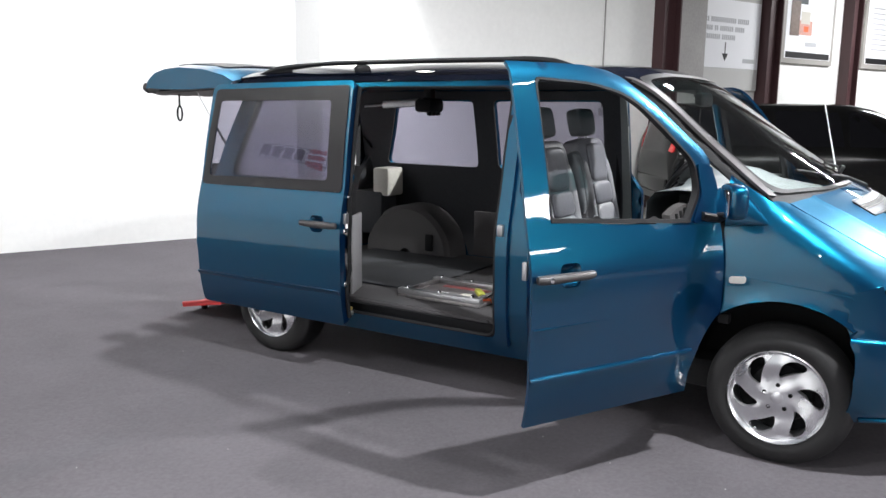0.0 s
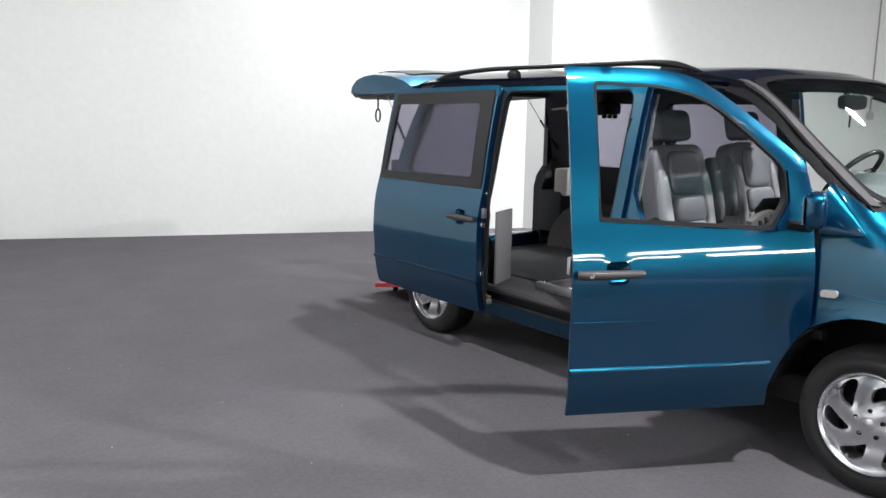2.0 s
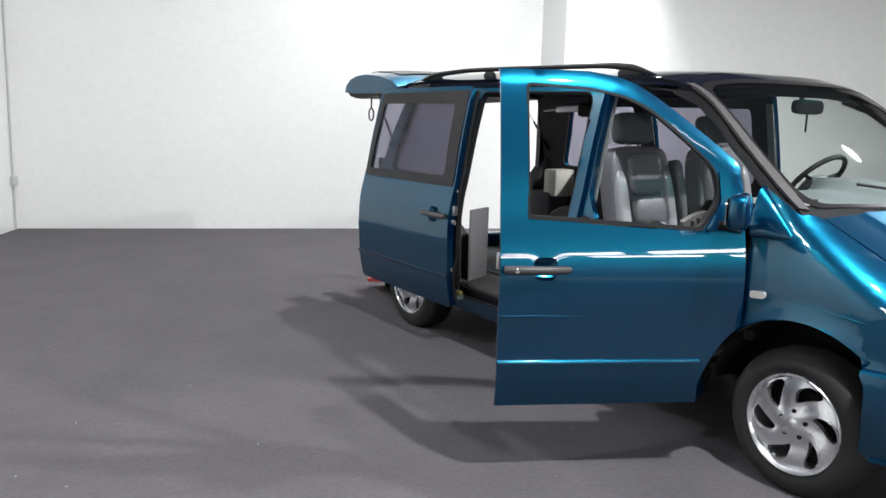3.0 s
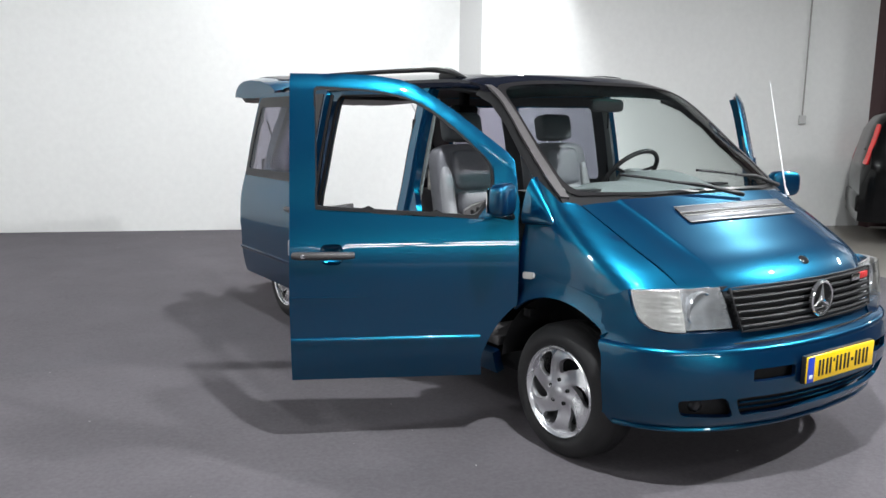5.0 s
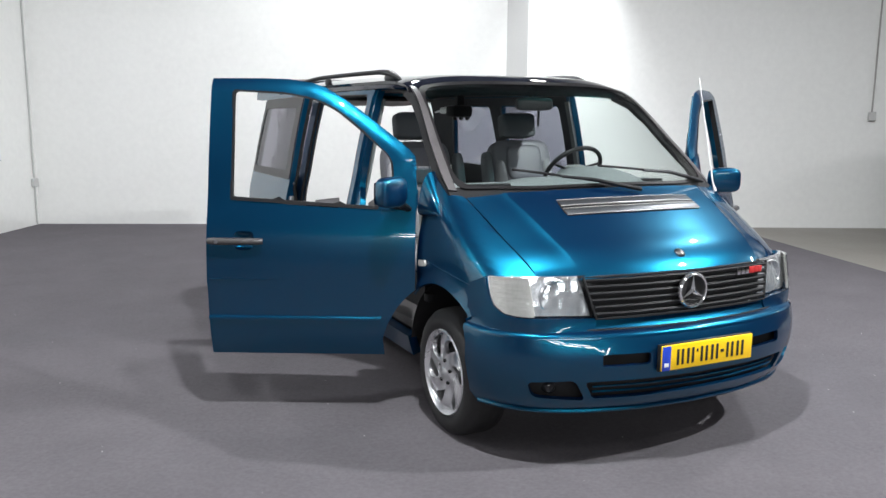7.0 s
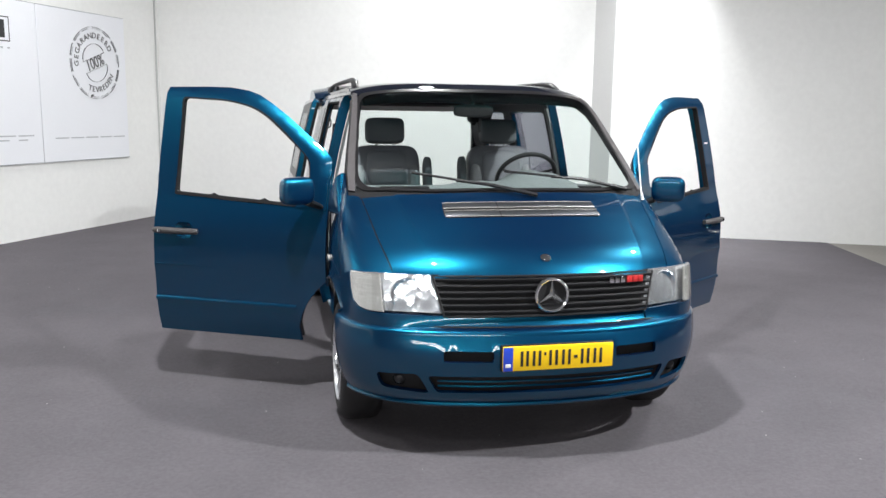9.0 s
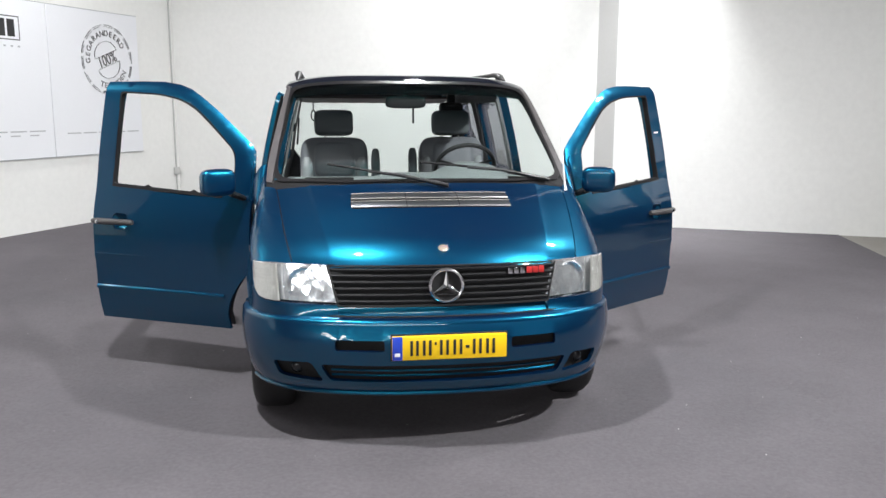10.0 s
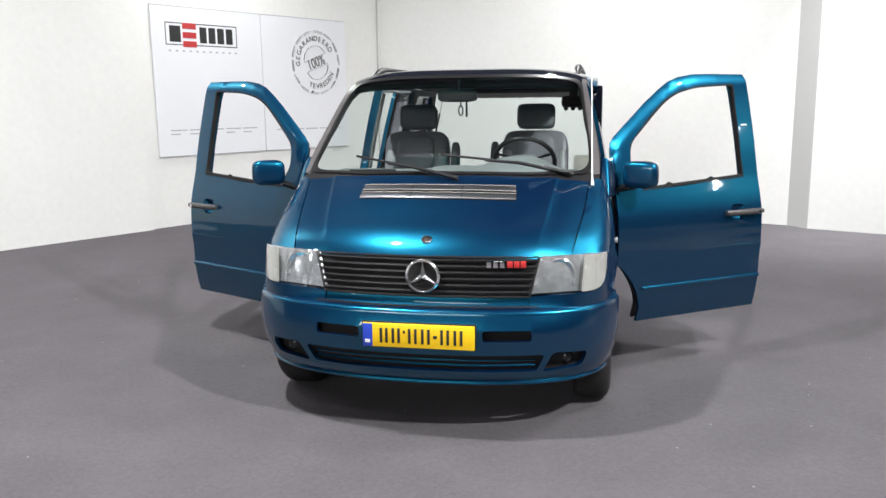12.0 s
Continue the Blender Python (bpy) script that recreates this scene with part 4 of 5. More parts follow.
# grille
GT, GB, GZ0, GZ1 = 0.537, 0.49, 0.68, 0.852
# the backing is a black sheet that stands in for the shade behind the slats
gr = part("grille_backing", skin([(arc(-GB), GZ0), (arc(GB), GZ0), (arc(GT), GZ1), (arc(-GT), GZ1)], [], lambda t, z: nose(t, z, -0.04), 0.01, (0, -1, 0), 0.08), VOID, VAN, "black sheet standing in for the shade behind the grille")
for k in range(6):
    z = GZ0 + 0.012 + k * 0.0287
    half = GB + (GT - GB) * (z - GZ0) / (GZ1 - GZ0) - 0.004
    rows = []
    for xx in np.linspace(-half, half, 21):
        p = nose(arc(xx), z, 0.0)
        rows.append([p + Vector((0, dy, dz)) for dy, dz in ((0.0, 0.009), (-0.006, 0.002), (-0.004, -0.009), (0.02, -0.011), (0.022, 0.004))])
    part("grille_slat", loft(B(), rows, closed=True), GRILLE, gr)
frame_pts = [nose(arc(xx), zz, 0.002) for xx, zz in [(x, GZ1) for x in np.linspace(-GT, GT, 15)] + [(x, GZ0 - 0.006) for x in np.linspace(GB, -GB, 15)]]
part("grille_surround", tube(B(), frame_pts, 0.006, 6, closed=True), BLACK, gr)
sy = f_of(0.765) - 0.018
sm = Matrix.Translation((0, sy, 0.767)) @ Matrix.Rotation(radians(90), 4, "X")
emblem = part("round_emblem", lathe(B(), [(0.069, 0.006), (0.075, 0.009), (0.081, 0.004), (0.081, -0.008), (0.069, -0.008)], sm, 48, close=True), BRIGHT, gr, "chrome ring with three arms")
for k in range(3):
    a = radians(90 + 120 * k)
    d, e = Vector((math.cos(a), math.sin(a), 0)), Vector((-math.sin(a), math.cos(a), 0))
    bm = B()
    q = [sm @ v for v in (d * 0.073, e * 0.013 + d * 0.004, Vector((0, 0, 0.014)), -e * 0.013 + d * 0.004)]
    q = [bm.verts.new(v) for v in q]
    bm.faces.new([q[0], q[1], q[2]])
    bm.faces.new([q[0], q[2], q[3]])
    bm.faces.new([q[0], q[3], q[1]])
    bm.faces.new([q[1], q[3], q[2]])
    bmesh.ops.recalc_face_normals(bm, faces=bm.faces)
    part("emblem_arm", bm, BRIGHT, emblem, smooth=0)
part("emblem_backing", lathe(B(), [(0.07, -0.008), (0, -0.012)], sm, 32), VOID, emblem)
bp = nose(arc(0.33), 0.822, 0.014)
for k in range(3):
    part("badge_bar", box(B(), nose(arc(0.305 + 0.03 * k), 0.822, 0.012), (0.022, 0.01, 0.03), 0.002), CHROME, gr)
for k in range(3):
    part("badge_bar", box(B(), nose(arc(0.40 + 0.03 * k), 0.822, 0.012), (0.025, 0.01, 0.03), 0.002), RED, gr, "red badge bar")

# bonnet badge and vents
hb = hood_fn(0, -0.275)
part("bonnet_badge", lathe(B(), [(0, 0.012), (0.018, 0.01), (0.026, 0.002), (0.026, -0.004), (0, -0.004)], Matrix.Translation(hb) @ Matrix.Rotation(radians(30), 4, "X"), 24), CHROME, VAN, "small round chrome bonnet badge")
part("vent_panel", skin(rounded([(-0.455, -0.055), (0.455, -0.055), (0.455, 0.028), (-0.455, 0.028)], 0.02), [], lambda u, y: hood_fn(u, y) + Vector((0, 0, 0.004)), 0.006, UP, 0.05), SATIN, VAN, "dark bonnet vent panel")
for y in (0.012, -0.036):
    for a, b in ((-0.398, -0.132), (-0.128, 0.128), (0.132, 0.398)):
        xs = np.linspace(a, b, 9)
        part("bonnet_vent", loft(B(), [[hood_fn(x / 0.88, y + dy) + Vector((0, 0, dz)) for dy, dz in ((-0.015, 0.005), (-0.013, 0.009), (0.013, 0.006), (0.015, 0.003))] for x in xs]), VENT, VAN, "grey metal bonnet vent slat")
        for dy in (-0.017, 0.016):
            part("vent_edge", tube(B(), [hood_fn(x / 0.88, y + dy) + Vector((0, 0, 0.007)) for x in xs], 0.002, 6), FRAME_GREY, VAN)

# headlamps
for s in (-1, 1):
    ring = [(0.49, 0.679), (0.762, 0.691), (0.822, 0.692), (0.857, 0.70), (0.877, 0.724), (0.885, 0.775), (0.887, 0.85), (0.772, 0.857), (0.538, 0.850)]
    outer = rounded([(s * arc(a), z) for a, z in ring], [0.006, 0, 0.01, 0.01, 0.015, 0.01, 0.012, 0.0, 0.006])
    body_ = part("headlamp", skin(outer, [], lambda t, z: nose(t, z, -0.006 - 0.036 * min(1, max(0, (arc(0.885) - abs(t)) / 0.14))), 0.012, (0, -1, 0), 0.03), LENS, VAN, "clear headlamp with a frosted outer indicator")
    main = rounded([(s * arc(a), z) for a, z in ((0.491, 0.680), (0.758, 0.692), (0.769, 0.856), (0.539, 0.849))], 0.006)
    ind = rounded([(s * arc(a), z) for a, z in ((0.763, 0.692), (0.822, 0.693), (0.857, 0.701), (0.876, 0.725), (0.884, 0.776), (0.886, 0.849), (0.774, 0.856))], [0.004, 0.01, 0.01, 0.015, 0.01, 0.012, 0.004])
    g = part("lamp_glass", skin(main, [], lambda t, z: nose(t, z, 0.002), 0.004, (0, -1, 0), 0.03), CLEAR, body_)
    g.visible_shadow = False
    lens = part("indicator_lens", skin(ind, [], lambda t, z: nose(t, z, -0.004), 0.012, (0, -1, 0), 0.025), FLUTED, body_, "frosted white indicator lens")
    g = part("indicator_glass", skin(ind, [], lambda t, z: nose(t, z, 0.002), 0.004, (0, -1, 0), 0.03), CLEAR, lens)
    g.visible_shadow = False
    part("lamp_divider", tube(B(), [nose(s * arc(0.7605 + 0.011 * k), 0.692 + 0.164 * k, -0.012) for k in (0, 0.5, 1)], 0.006, 6), FRAME_GREY, body_)
    c = nose(s * arc(0.645), 0.765, -0.048)
    m = Matrix.Translation(c) @ Matrix.Rotation(radians(90), 4, "X")
    part("reflector", lathe(B(), [(0.0, -0.03), (0.03, -0.022), (0.055, -0.008), (0.072, 0.004), (0.078, 0.0)], m, 28), LENS, body_)
    part("bulb", lathe(B(), [(0.0, 0.004), (0.012, -0.002), (0.014, -0.03)], m, 16), CHROME, body_)
    # painted panel that closes the corner round the lamp
    part("lamp_surround", skin([(s * arc(a), z) for a, z in ((0.49, 0.625), (0.90, 0.60), (0.919, 0.60), (0.919, 0.68), (0.914, 0.80), (0.892, 0.845), (0.889, 0.775), (0.88, 0.721), (0.86, 0.696), (0.822, 0.687), (0.762, 0.687), (0.49, 0.675))], [], lambda t, z: nose(t, z, -0.003), 0.05, (0, -1, 0), 0.03), PAINT, VAN)

# wipers
for x0, y0, x1, y1 in ((0.10, 0.055, -0.52, 0.19), (0.70, 0.115, -0.02, 0.19)):
    w = part("wiper", tube(B(), [top(x0 / 0.88, y0) + Vector((0, -0.005, 0.02)), top((x0 * 0.6 + x1 * 0.4) / 0.88, y0 * 0.6 + y1 * 0.4) + Vector((0, -0.01, 0.035)), top((x0 * 0.35 + x1 * 0.65) / 0.88, y0 * 0.35 + y1 * 0.65) + Vector((0, -0.01, 0.028))], [0.012, 0.009, 0.007], 8), SATIN, VAN)
    part("wiper_blade", tube(B(), [top(x / 0.88, y) + Vector((0, -0.006, 0.016)) for x, y in [(x0 + (x1 - x0) * k, y0 + 0.02 + (y1 - y0) * k) for k in np.linspace(0.3, 1.0, 9)]], 0.007, 6), SEAL, w)

# aerial
ab = Vector((0.80, 0.03, 1.125))
part("aerial", tube(B(), [ab, ab + Vector((-0.002, 0.02, 0.05)), ab + Vector((-0.015, 0.155, 0.62))], [0.009, 0.004, 0.0022], 8), WHITE_PRINT, VAN, "thin whip aerial")

# roof rails
for s in (-1, 1):
    pts, thick = [], []
    for k in range(41):
        y = 1.07 + (3.27 - 1.07) * k / 40
        lift = 0.05 * (1 - (1 - min(1, k / 7)) ** 2) * (1 - (1 - min(1, (40 - k) / 13)) ** 2) - 0.012
        p = top(0.93, y)
        pts.append(Vector((s * p.x, p.y, p.z + 0.012 + lift)))
        end = min(k, 40 - k)
        thick.append(0.006 + 0.02 * min(1, end / 3) - 0.008 * min(1, max(0, end - 3) / 5))
    rail = part("roof_rail", tube(B(), pts, thick, 10, flat=0.8), SATIN, VAN, "black roof rail")
    for y, long, high in ((1.24, 0.2, 0.05), (2.45, 0.12, 0.054), (3.1, 0.22, 0.036)):
        p = top(0.93, y)
        part("rail_foot", pillow(B(), (s * p.x, p.y, p.z + 0.012), (0.036, long, high), I4, 2.2, 10), SATIN, rail)

# ---- wheels ----
def wheel(y, s):
    """One wheel, its outer face towards s."""
    m = Matrix.Translation((s * 0.80, y, WZ)) @ Matrix.Rotation(radians(90 * s), 4, "Y") @ Matrix.Rotation(radians(17 * s), 4, "Z")
    o = 0.118
    prof = [(0.20, o - 0.012), (0.215, o), (0.25, o + 0.004), (0.285, o - 0.008), (0.303, o - 0.03), (0.31, o - 0.055), (0.31, -0.04), (0.303, -0.07), (0.28, -0.09), (0.21, -0.09), (0.20, -0.07)]
    wh = part("wheel", lathe(B(), prof, m, 64, close=True), RUBBER, VAN, "black tyre on a silver swirl-spoke alloy rim")
    bm = B()
    for k in range(3):
        h = o - 0.075 - 0.035 * k
        lathe(bm, [(0.3105, h), (0.3045, h - 0.002), (0.3045, h - 0.006), (0.3105, h - 0.008)], m, 64)
    part("tread_groove", bm, VOID, wh)
    part("rim_lip", lathe(B(), [(0.188, o - 0.03), (0.196, o - 0.004), (0.205, o + 0.004), (0.21, o - 0.004), (0.205, o - 0.02), (0.20, -0.06), (0.188, -0.06)], m, 64, close=True), ALLOY, wh)
    dish = curve_of([(0, 0.0), (0.035, 0.0), (0.06, -0.006), (0.09, -0.012), (0.15, -0.004), (0.192, -0.012)])
    holes = []
    for k in range(6):
        a = 2 * math.pi * k / 6
        loop = []
        for j in range(16):
            b = 2 * math.pi * j / 16
            r = 0.138 + 0.049 * math.cos(b)
            ang = a + 0.34 * math.sin(b) * (0.75 + 0.25 * math.cos(b)) + 4.6 * (r - 0.138) * s
            loop.append((r * math.cos(ang), r * math.sin(ang)))
        holes.append(loop)
    disc = [(0.193 * math.cos(2 * math.pi * k / 48), 0.193 * math.sin(2 * math.pi * k / 48)) for k in range(48)]

    def face(a, b):
        r = math.hypot(a, b)
        ang = math.atan2(b, a)
        swirl = 0.008 * math.sin(6 * (ang - 4.2 * (r - 0.137) * s)) * min(1, r / 0.1)
        return m @ Vector((a, b, o - 0.006 + dish(r) + swirl))

    part("rim_face", skin(disc, holes, face, 0.022, m.to_3x3() @ Vector((0, 0, 1)), 0.022), ALLOY, wh)
    part("brake_drum", lathe(B(), [(0, 0.03), (0.13, 0.03), (0.14, 0.0), (0.195, -0.02), (0.195, -0.05), (0, -0.05)], m, 32), VOID, wh)
    part("hub_cap", lathe(B(), [(0, o + 0.0), (0.02, o - 0.001), (0.027, o - 0.006), (0.028, o - 0.014)], m, 24), ALLOY, wh)
    for k in range(5):
        a = 2 * math.pi * k / 5 + 0.3
        mm = m @ Matrix.Translation((0.056 * math.cos(a), 0.056 * math.sin(a), o - 0.012))
        part("wheel_bolt", lathe(B(), [(0, 0.003), (0.006, 0.003), (0.008, 0.007), (0.0095, 0.003), (0.0095, -0.01)], mm, 12), SEAL, wh)


for y in (WY, RY):
    for s in (-1, 1):
        wheel(y, s)

# underbody
bm = B()
box(bm, (0, 1.5, 0.31), (1.5, 3.7, 0.14), 0.02)
box(bm, (0, -0.35, 0.33), (1.2, 0.36, 0.12), 0.02)
part("underbody", bm, VOID, VAN)
# added black block that keeps the engine bay dark
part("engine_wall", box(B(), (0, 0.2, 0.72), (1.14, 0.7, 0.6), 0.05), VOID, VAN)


# ---- front doors ----
def swung(s, angle):
    return Matrix.Translation((s * 0.925, 0.27 if s < 0 else 0.245, 0)) @ Matrix.Rotation(radians(-s * angle), 4, "Z") @ Matrix.Translation((-s * 0.925, -0.27, 0))


def front_door(s, angle):
    M = swung(s, angle)
    out = M.to_3x3() @ Vector((s, 0, 0.1))
    inn = -out
    line = [(0.455, 0.318), (1.335, 0.318), (1.342, 0.7), (1.338, 1.1), (1.335, 1.705), (1.1, 1.707), (0.95, 1.704), (0.835, 1.687), (0.76, 1.662), (0.68, 1.616), (0.573, 1.544), (0.51, 1.496), (0.41, 1.42), (0.335, 1.362), (0.303, 1.325), (0.296, 1.26), (0.298, 0.69)]
    line += arch(WY, WZ, 0.452, 52, 12, 10)
    crown = line[4:16]
    WN = [(1.222, 1.112), (0.487, 1.07), (0.407, 1.18), (0.417, 1.315), (0.585, 1.467), (0.70, 1.556), (0.80, 1.603), (0.95, 1.634), (1.225, 1.647)]
    WR_ = [0.015, 0.03, 0.05, 0.05, 0.1, 0.05, 0.05, 0.06, 0.025]
    win = rounded(WN, WR_)
    cy, cz = 0.85, 1.36

    def grown(k):
        """The window's outline moved outward by about k."""
        out_ = []
        for y, z in WN:
            d_ = Vector((y - cy, z - cz))
            out_.append((y + math.copysign(min(1, abs(d_.x) / 0.2), d_.x) * k, z + math.copysign(min(1, abs(d_.y) / 0.12), d_.y) * k))
        return rounded(out_, WR_)

    def to_crown(y, z):
        best = 9
        for (y1, z1), (y2, z2) in zip(crown, crown[1:]):
            dy, dz = y2 - y1, z2 - z1
            q = min(1, max(0, ((y - y1) * dy + (z - z1) * dz) / (dy * dy + dz * dz)))
            best = min(best, math.hypot(y - y1 - q * dy, z - z1 - q * dz))
        return best

    def face(y, z, o=0.0):
        o += 0.006 * max(0, 1 - abs(z - 0.71) / 0.03) * min(1, max(0, (y - 0.9) / 0.2))
        if z > 1.2:
            o -= 0.022 * max(0, 1 - to_crown(y, z) / 0.05) ** 2
        return M @ Vector((s * (flank_x(y, z) + o), y, z))

    pocket = rounded([(1.105, 0.858), (1.20, 0.858), (1.205, 0.952), (1.10, 0.952)], 0.035)
    d = part("front_door", skin(line, [win, pocket], face, 0.014, out, 0.035), PAINT, VAN, "open teal front door with its window wound down")
    rows = [[face(*a, 0.0025), face(*b, 0.0025), face(*b, -0.03), face(*a, -0.03)] for a, b in zip(dense(grown(0.003), 9), dense(grown(-0.007), 9))]
    part("window_seal", loft(B(), rows + rows[:1], closed=True, caps=False), SEAL, d)
    part("waist_seal", skin(rounded([(1.224, 1.105), (1.224, 1.121), (0.478, 1.079), (0.487, 1.064)], 0.006), [], lambda y, z: face(y, z, 0.005), 0.02, out, 0.04), SEAL, d)
    lo = [(y + (0.014 if y < 0.8 else -0.065 if y > 1.2 else -0.014), z + (0.012 if z < 0.7 else -0.03)) for y, z in line]
    part("door_lining", skin(lo, [grown(0.045)], lambda y, z: face(y, z, -0.045 - 0.03 * min(1, max(0, (1.05 - z) / 0.1))), 0.012, inn, 0.09), DARK_PANEL, d, "charcoal inner door lining")
    part("edge_closer", skin([(1.252, 0.33), (1.268, 0.33), (1.268, 1.08), (1.262, 1.68), (1.248, 1.68), (1.252, 1.08)], [], lambda y, z: face(y, z, -0.014), 0.06, out, 0.08), PAINT, d)
    rows = [[face(y, 0.511 + dz, o) for dz, o in ((-0.014, -0.002), (-0.011, 0.009), (0.003, 0.012), (0.011, 0.008), (0.014, -0.002))] for y in np.linspace(0.47, 1.338, 14)]
    part("side_moulding", loft(B(), rows), PAINT, d, smooth=50)
    part("crease_line", tube(B(), [face(y, 0.712, -0.0005) for y in np.linspace(0.95, 1.33, 9)], [0.0005 + 0.003 * k / 8 for k in range(9)], 8), PAINT, d)
    # handle
    part("handle_recess", skin(pocket, [], lambda y, z: face(y, z, -0.026 * (1 - max(abs(y - 1.153) / 0.052, abs(z - 0.905) / 0.047) ** 3) - 0.001), 0.003, out, 0.012), PAINT, d)
    h = part("door_handle", tube(B(), [face(y, 0.905, o) for y, o in ((1.055, 0.014), (1.085, 0.022), (1.2, 0.026), (1.30, 0.024), (1.325, 0.016))], [0.016, 0.019, 0.02, 0.02, 0.017], 10, flat=0.9), HANDLE, d, "black bar handle")
    part("lock_barrel", lathe(B(), [(0, 0.004), (0.01, 0.003), (0.011, -0.01)], Matrix.Translation(face(1.28, 0.905, 0.044)) @ out.to_track_quat("Z", "Y").to_matrix().to_4x4(), 16), CHROME, h)
    # mirror
    c = M @ Vector((s * (0.925 + 0.105), 0.405, 1.162)) - Vector((0.05 if s > 0 else 0, 0, 0))
    rot = Matrix.Translation(c) @ Matrix.Rotation(radians(-s * (30 if s < 0 else 22)), 4, "Z")
    mir = part("door_mirror", pillow(B(), (s * 0.018, -0.01, 0.004), (0.19, 0.085, 0.146), rot, 3.8, 14), PAINT, d, "teal door mirror")
    part("mirror_glass", skin(rounded([(-0.08, -0.055), (0.08, -0.055), (0.08, 0.055), (-0.08, 0.055)], 0.03), [], lambda a, b: rot @ Vector((a + s * 0.018, 0.036, b)), 0.004, rot.to_3x3() @ Vector((0, 1, 0)), 0.05), CHROME, mir)
    part("mirror_stalk", tube(B(), [rot @ Vector((-s * 0.06, 0, -0.06)), rot @ Vector((-s * 0.12, 0.0, -0.085)), M @ Vector((s * 0.90, 0.42, 1.09))], [0.03, 0.028, 0.03], 10, flat=0.6), BLACK, mir)
    part("mirror_base", skin(rounded([(0.305, 1.05), (0.475, 1.065), (0.405, 1.18), (0.413, 1.315), (0.305, 1.29)], 0.02), [], lambda y, z: face(y, z, 0.012), 0.014, out, 0.04), PAINT, d)
    if s > 0:
        part("print_bar", skin([(1.245, 1.405), (1.29, 1.405), (1.29, 1.413), (1.245, 1.413)], [], lambda y, z: face(y, z, 0.0025), 0.002, out, 0.05), WHITE_PRINT, d)
    # latch and armrest
    part("latch", box(B(), M @ ext(1.335, 0.93, s, -0.045), (0.02, 0.02, 0.07), 0.004), DULL_METAL, d)
    arm = [M @ ext(y, 0.88, s, -0.11) for y in (0.55, 0.75, 1.0, 1.2)]
    part("armrest", tube(B(), arm, 0.035, 8, flat=0.7), SATIN, d)
    # light grey corner piece with slots at the front of the inner sill
    rows = [[face(y, z, o) for z, o in ((1.04, -0.05), (1.04, -0.1), (h, -0.1), (h, -0.055))] for y, h in ((0.43, 1.135), (0.46, 1.13), (0.50, 1.115), (0.54, 1.09))]
    corner = part("corner_grille", loft(B(), rows, closed=True), HANDLE, d, "grey slotted corner piece", smooth=30)
    for k in range(3):
        y0 = 0.45 + 0.027 * k
        part("grille_slot", tube(B(), [face(y0, 1.075, -0.103), face(y0, 1.12 - 0.012 * k, -0.103)], 0.008, 6), SEAL, corner)
        part("grille_slot", tube(B(), [face(y0, 1.075, -0.05), face(y0, 1.12 - 0.012 * k, -0.05)], 0.008, 6), SEAL, corner)
    for z in (0.62, 1.0):
        part("hinge", box(B(), (s * 0.872, 0.272, z), (0.05, 0.05, 0.045), 0.008), SEAL, d)


front_door(-1, 63.5)
front_door(1, 54.5)


# ---- sliding door, run back along the right flank ----
SLIDE = Matrix.Translation((-0.135, 0.975, -0.015))
sl_out = (-1, 0, 0.1)


def sl(y, z, o=0.0):
    return SLIDE @ ext(y, z, -1, o + 0.006 * max(0, 1 - abs(z - 0.71) / 0.03))


line = rounded([(1.345, 0.315), (2.49, 0.315), (2.505, 0.7), (2.49, 1.1), (2.50, 1.68), (1.385, 1.70), (1.345, 1.1)], [0.02, 0.03, 0, 0, 0.06, 0.03, 0])
wn = rounded([(1.362, 1.075), (2.475, 1.065), (2.46, 1.645), (1.405, 1.67)], 0.03)
sl_pocket = rounded([(1.468, 0.845), (1.562, 0.845), (1.565, 0.939), (1.465, 0.939)], 0.03)
sd = part("sliding_door", skin(line, [wn, sl_pocket], sl, 0.05, sl_out, 0.07), PAINT, VAN, "open teal sliding door with a tinted window")
g = part("window_glass", skin(wn, [], lambda y, z: sl(y, z, 0.002), 0.005, sl_out, 0.1), PRIVACY, sd, "tinted glass")
g.visible_shadow = False
part("glass_border", skin(wn, [rounded([(1.475, 1.135), (2.425, 1.118), (2.405, 1.575), (1.52, 1.585)], 0.03)], lambda y, z: sl(y, z, 0.006), 0.002, sl_out, 0.08), FRIT, sd, "brown-black glass border")
part("side_moulding", skin(rounded([(1.35, 0.49), (2.50, 0.485), (2.50, 0.515), (1.35, 0.52)], 0.008), [], lambda y, z: sl(y, z, 0.014 - 0.012 * abs(z - 0.5115) / 0.0155), 0.012, sl_out, 0.03), PAINT, sd)
part("handle_recess", skin(sl_pocket, [], lambda y, z: sl(y, z, -0.026 * (1 - max(abs(y - 1.515) / 0.05, abs(z - 0.892) / 0.047) ** 3) - 0.001), 0.003, sl_out, 0.012), PAINT, sd)
part("door_handle", tube(B(), [sl(y, 0.892, o) for y, o in ((1.365, 0.014), (1.39, 0.022), (1.5, 0.026), (1.62, 0.016))], [0.016, 0.019, 0.02, 0.016], 10), HANDLE, sd, "black bar handle")
for z, h in ((1.05, 0.02), (0.93, 0.06), (0.86, 0.03), (0.56, 0.03)):
    part("latch", box(B(), sl(1.338, z, -0.04), (0.035, 0.02, h), 0.006), CHROME if h < 0.05 else DULL_METAL, sd)
part("door_seal", tube(B(), [sl(1.335 + 0.04 * max(0, z - 1.1) / 0.6, z, -0.045 - 0.03 * (1 if 0.6 < z < 1.0 else 0)) for z in np.linspace(0.36, 1.66, 15)], 0.012, 8), SEAL, sd)
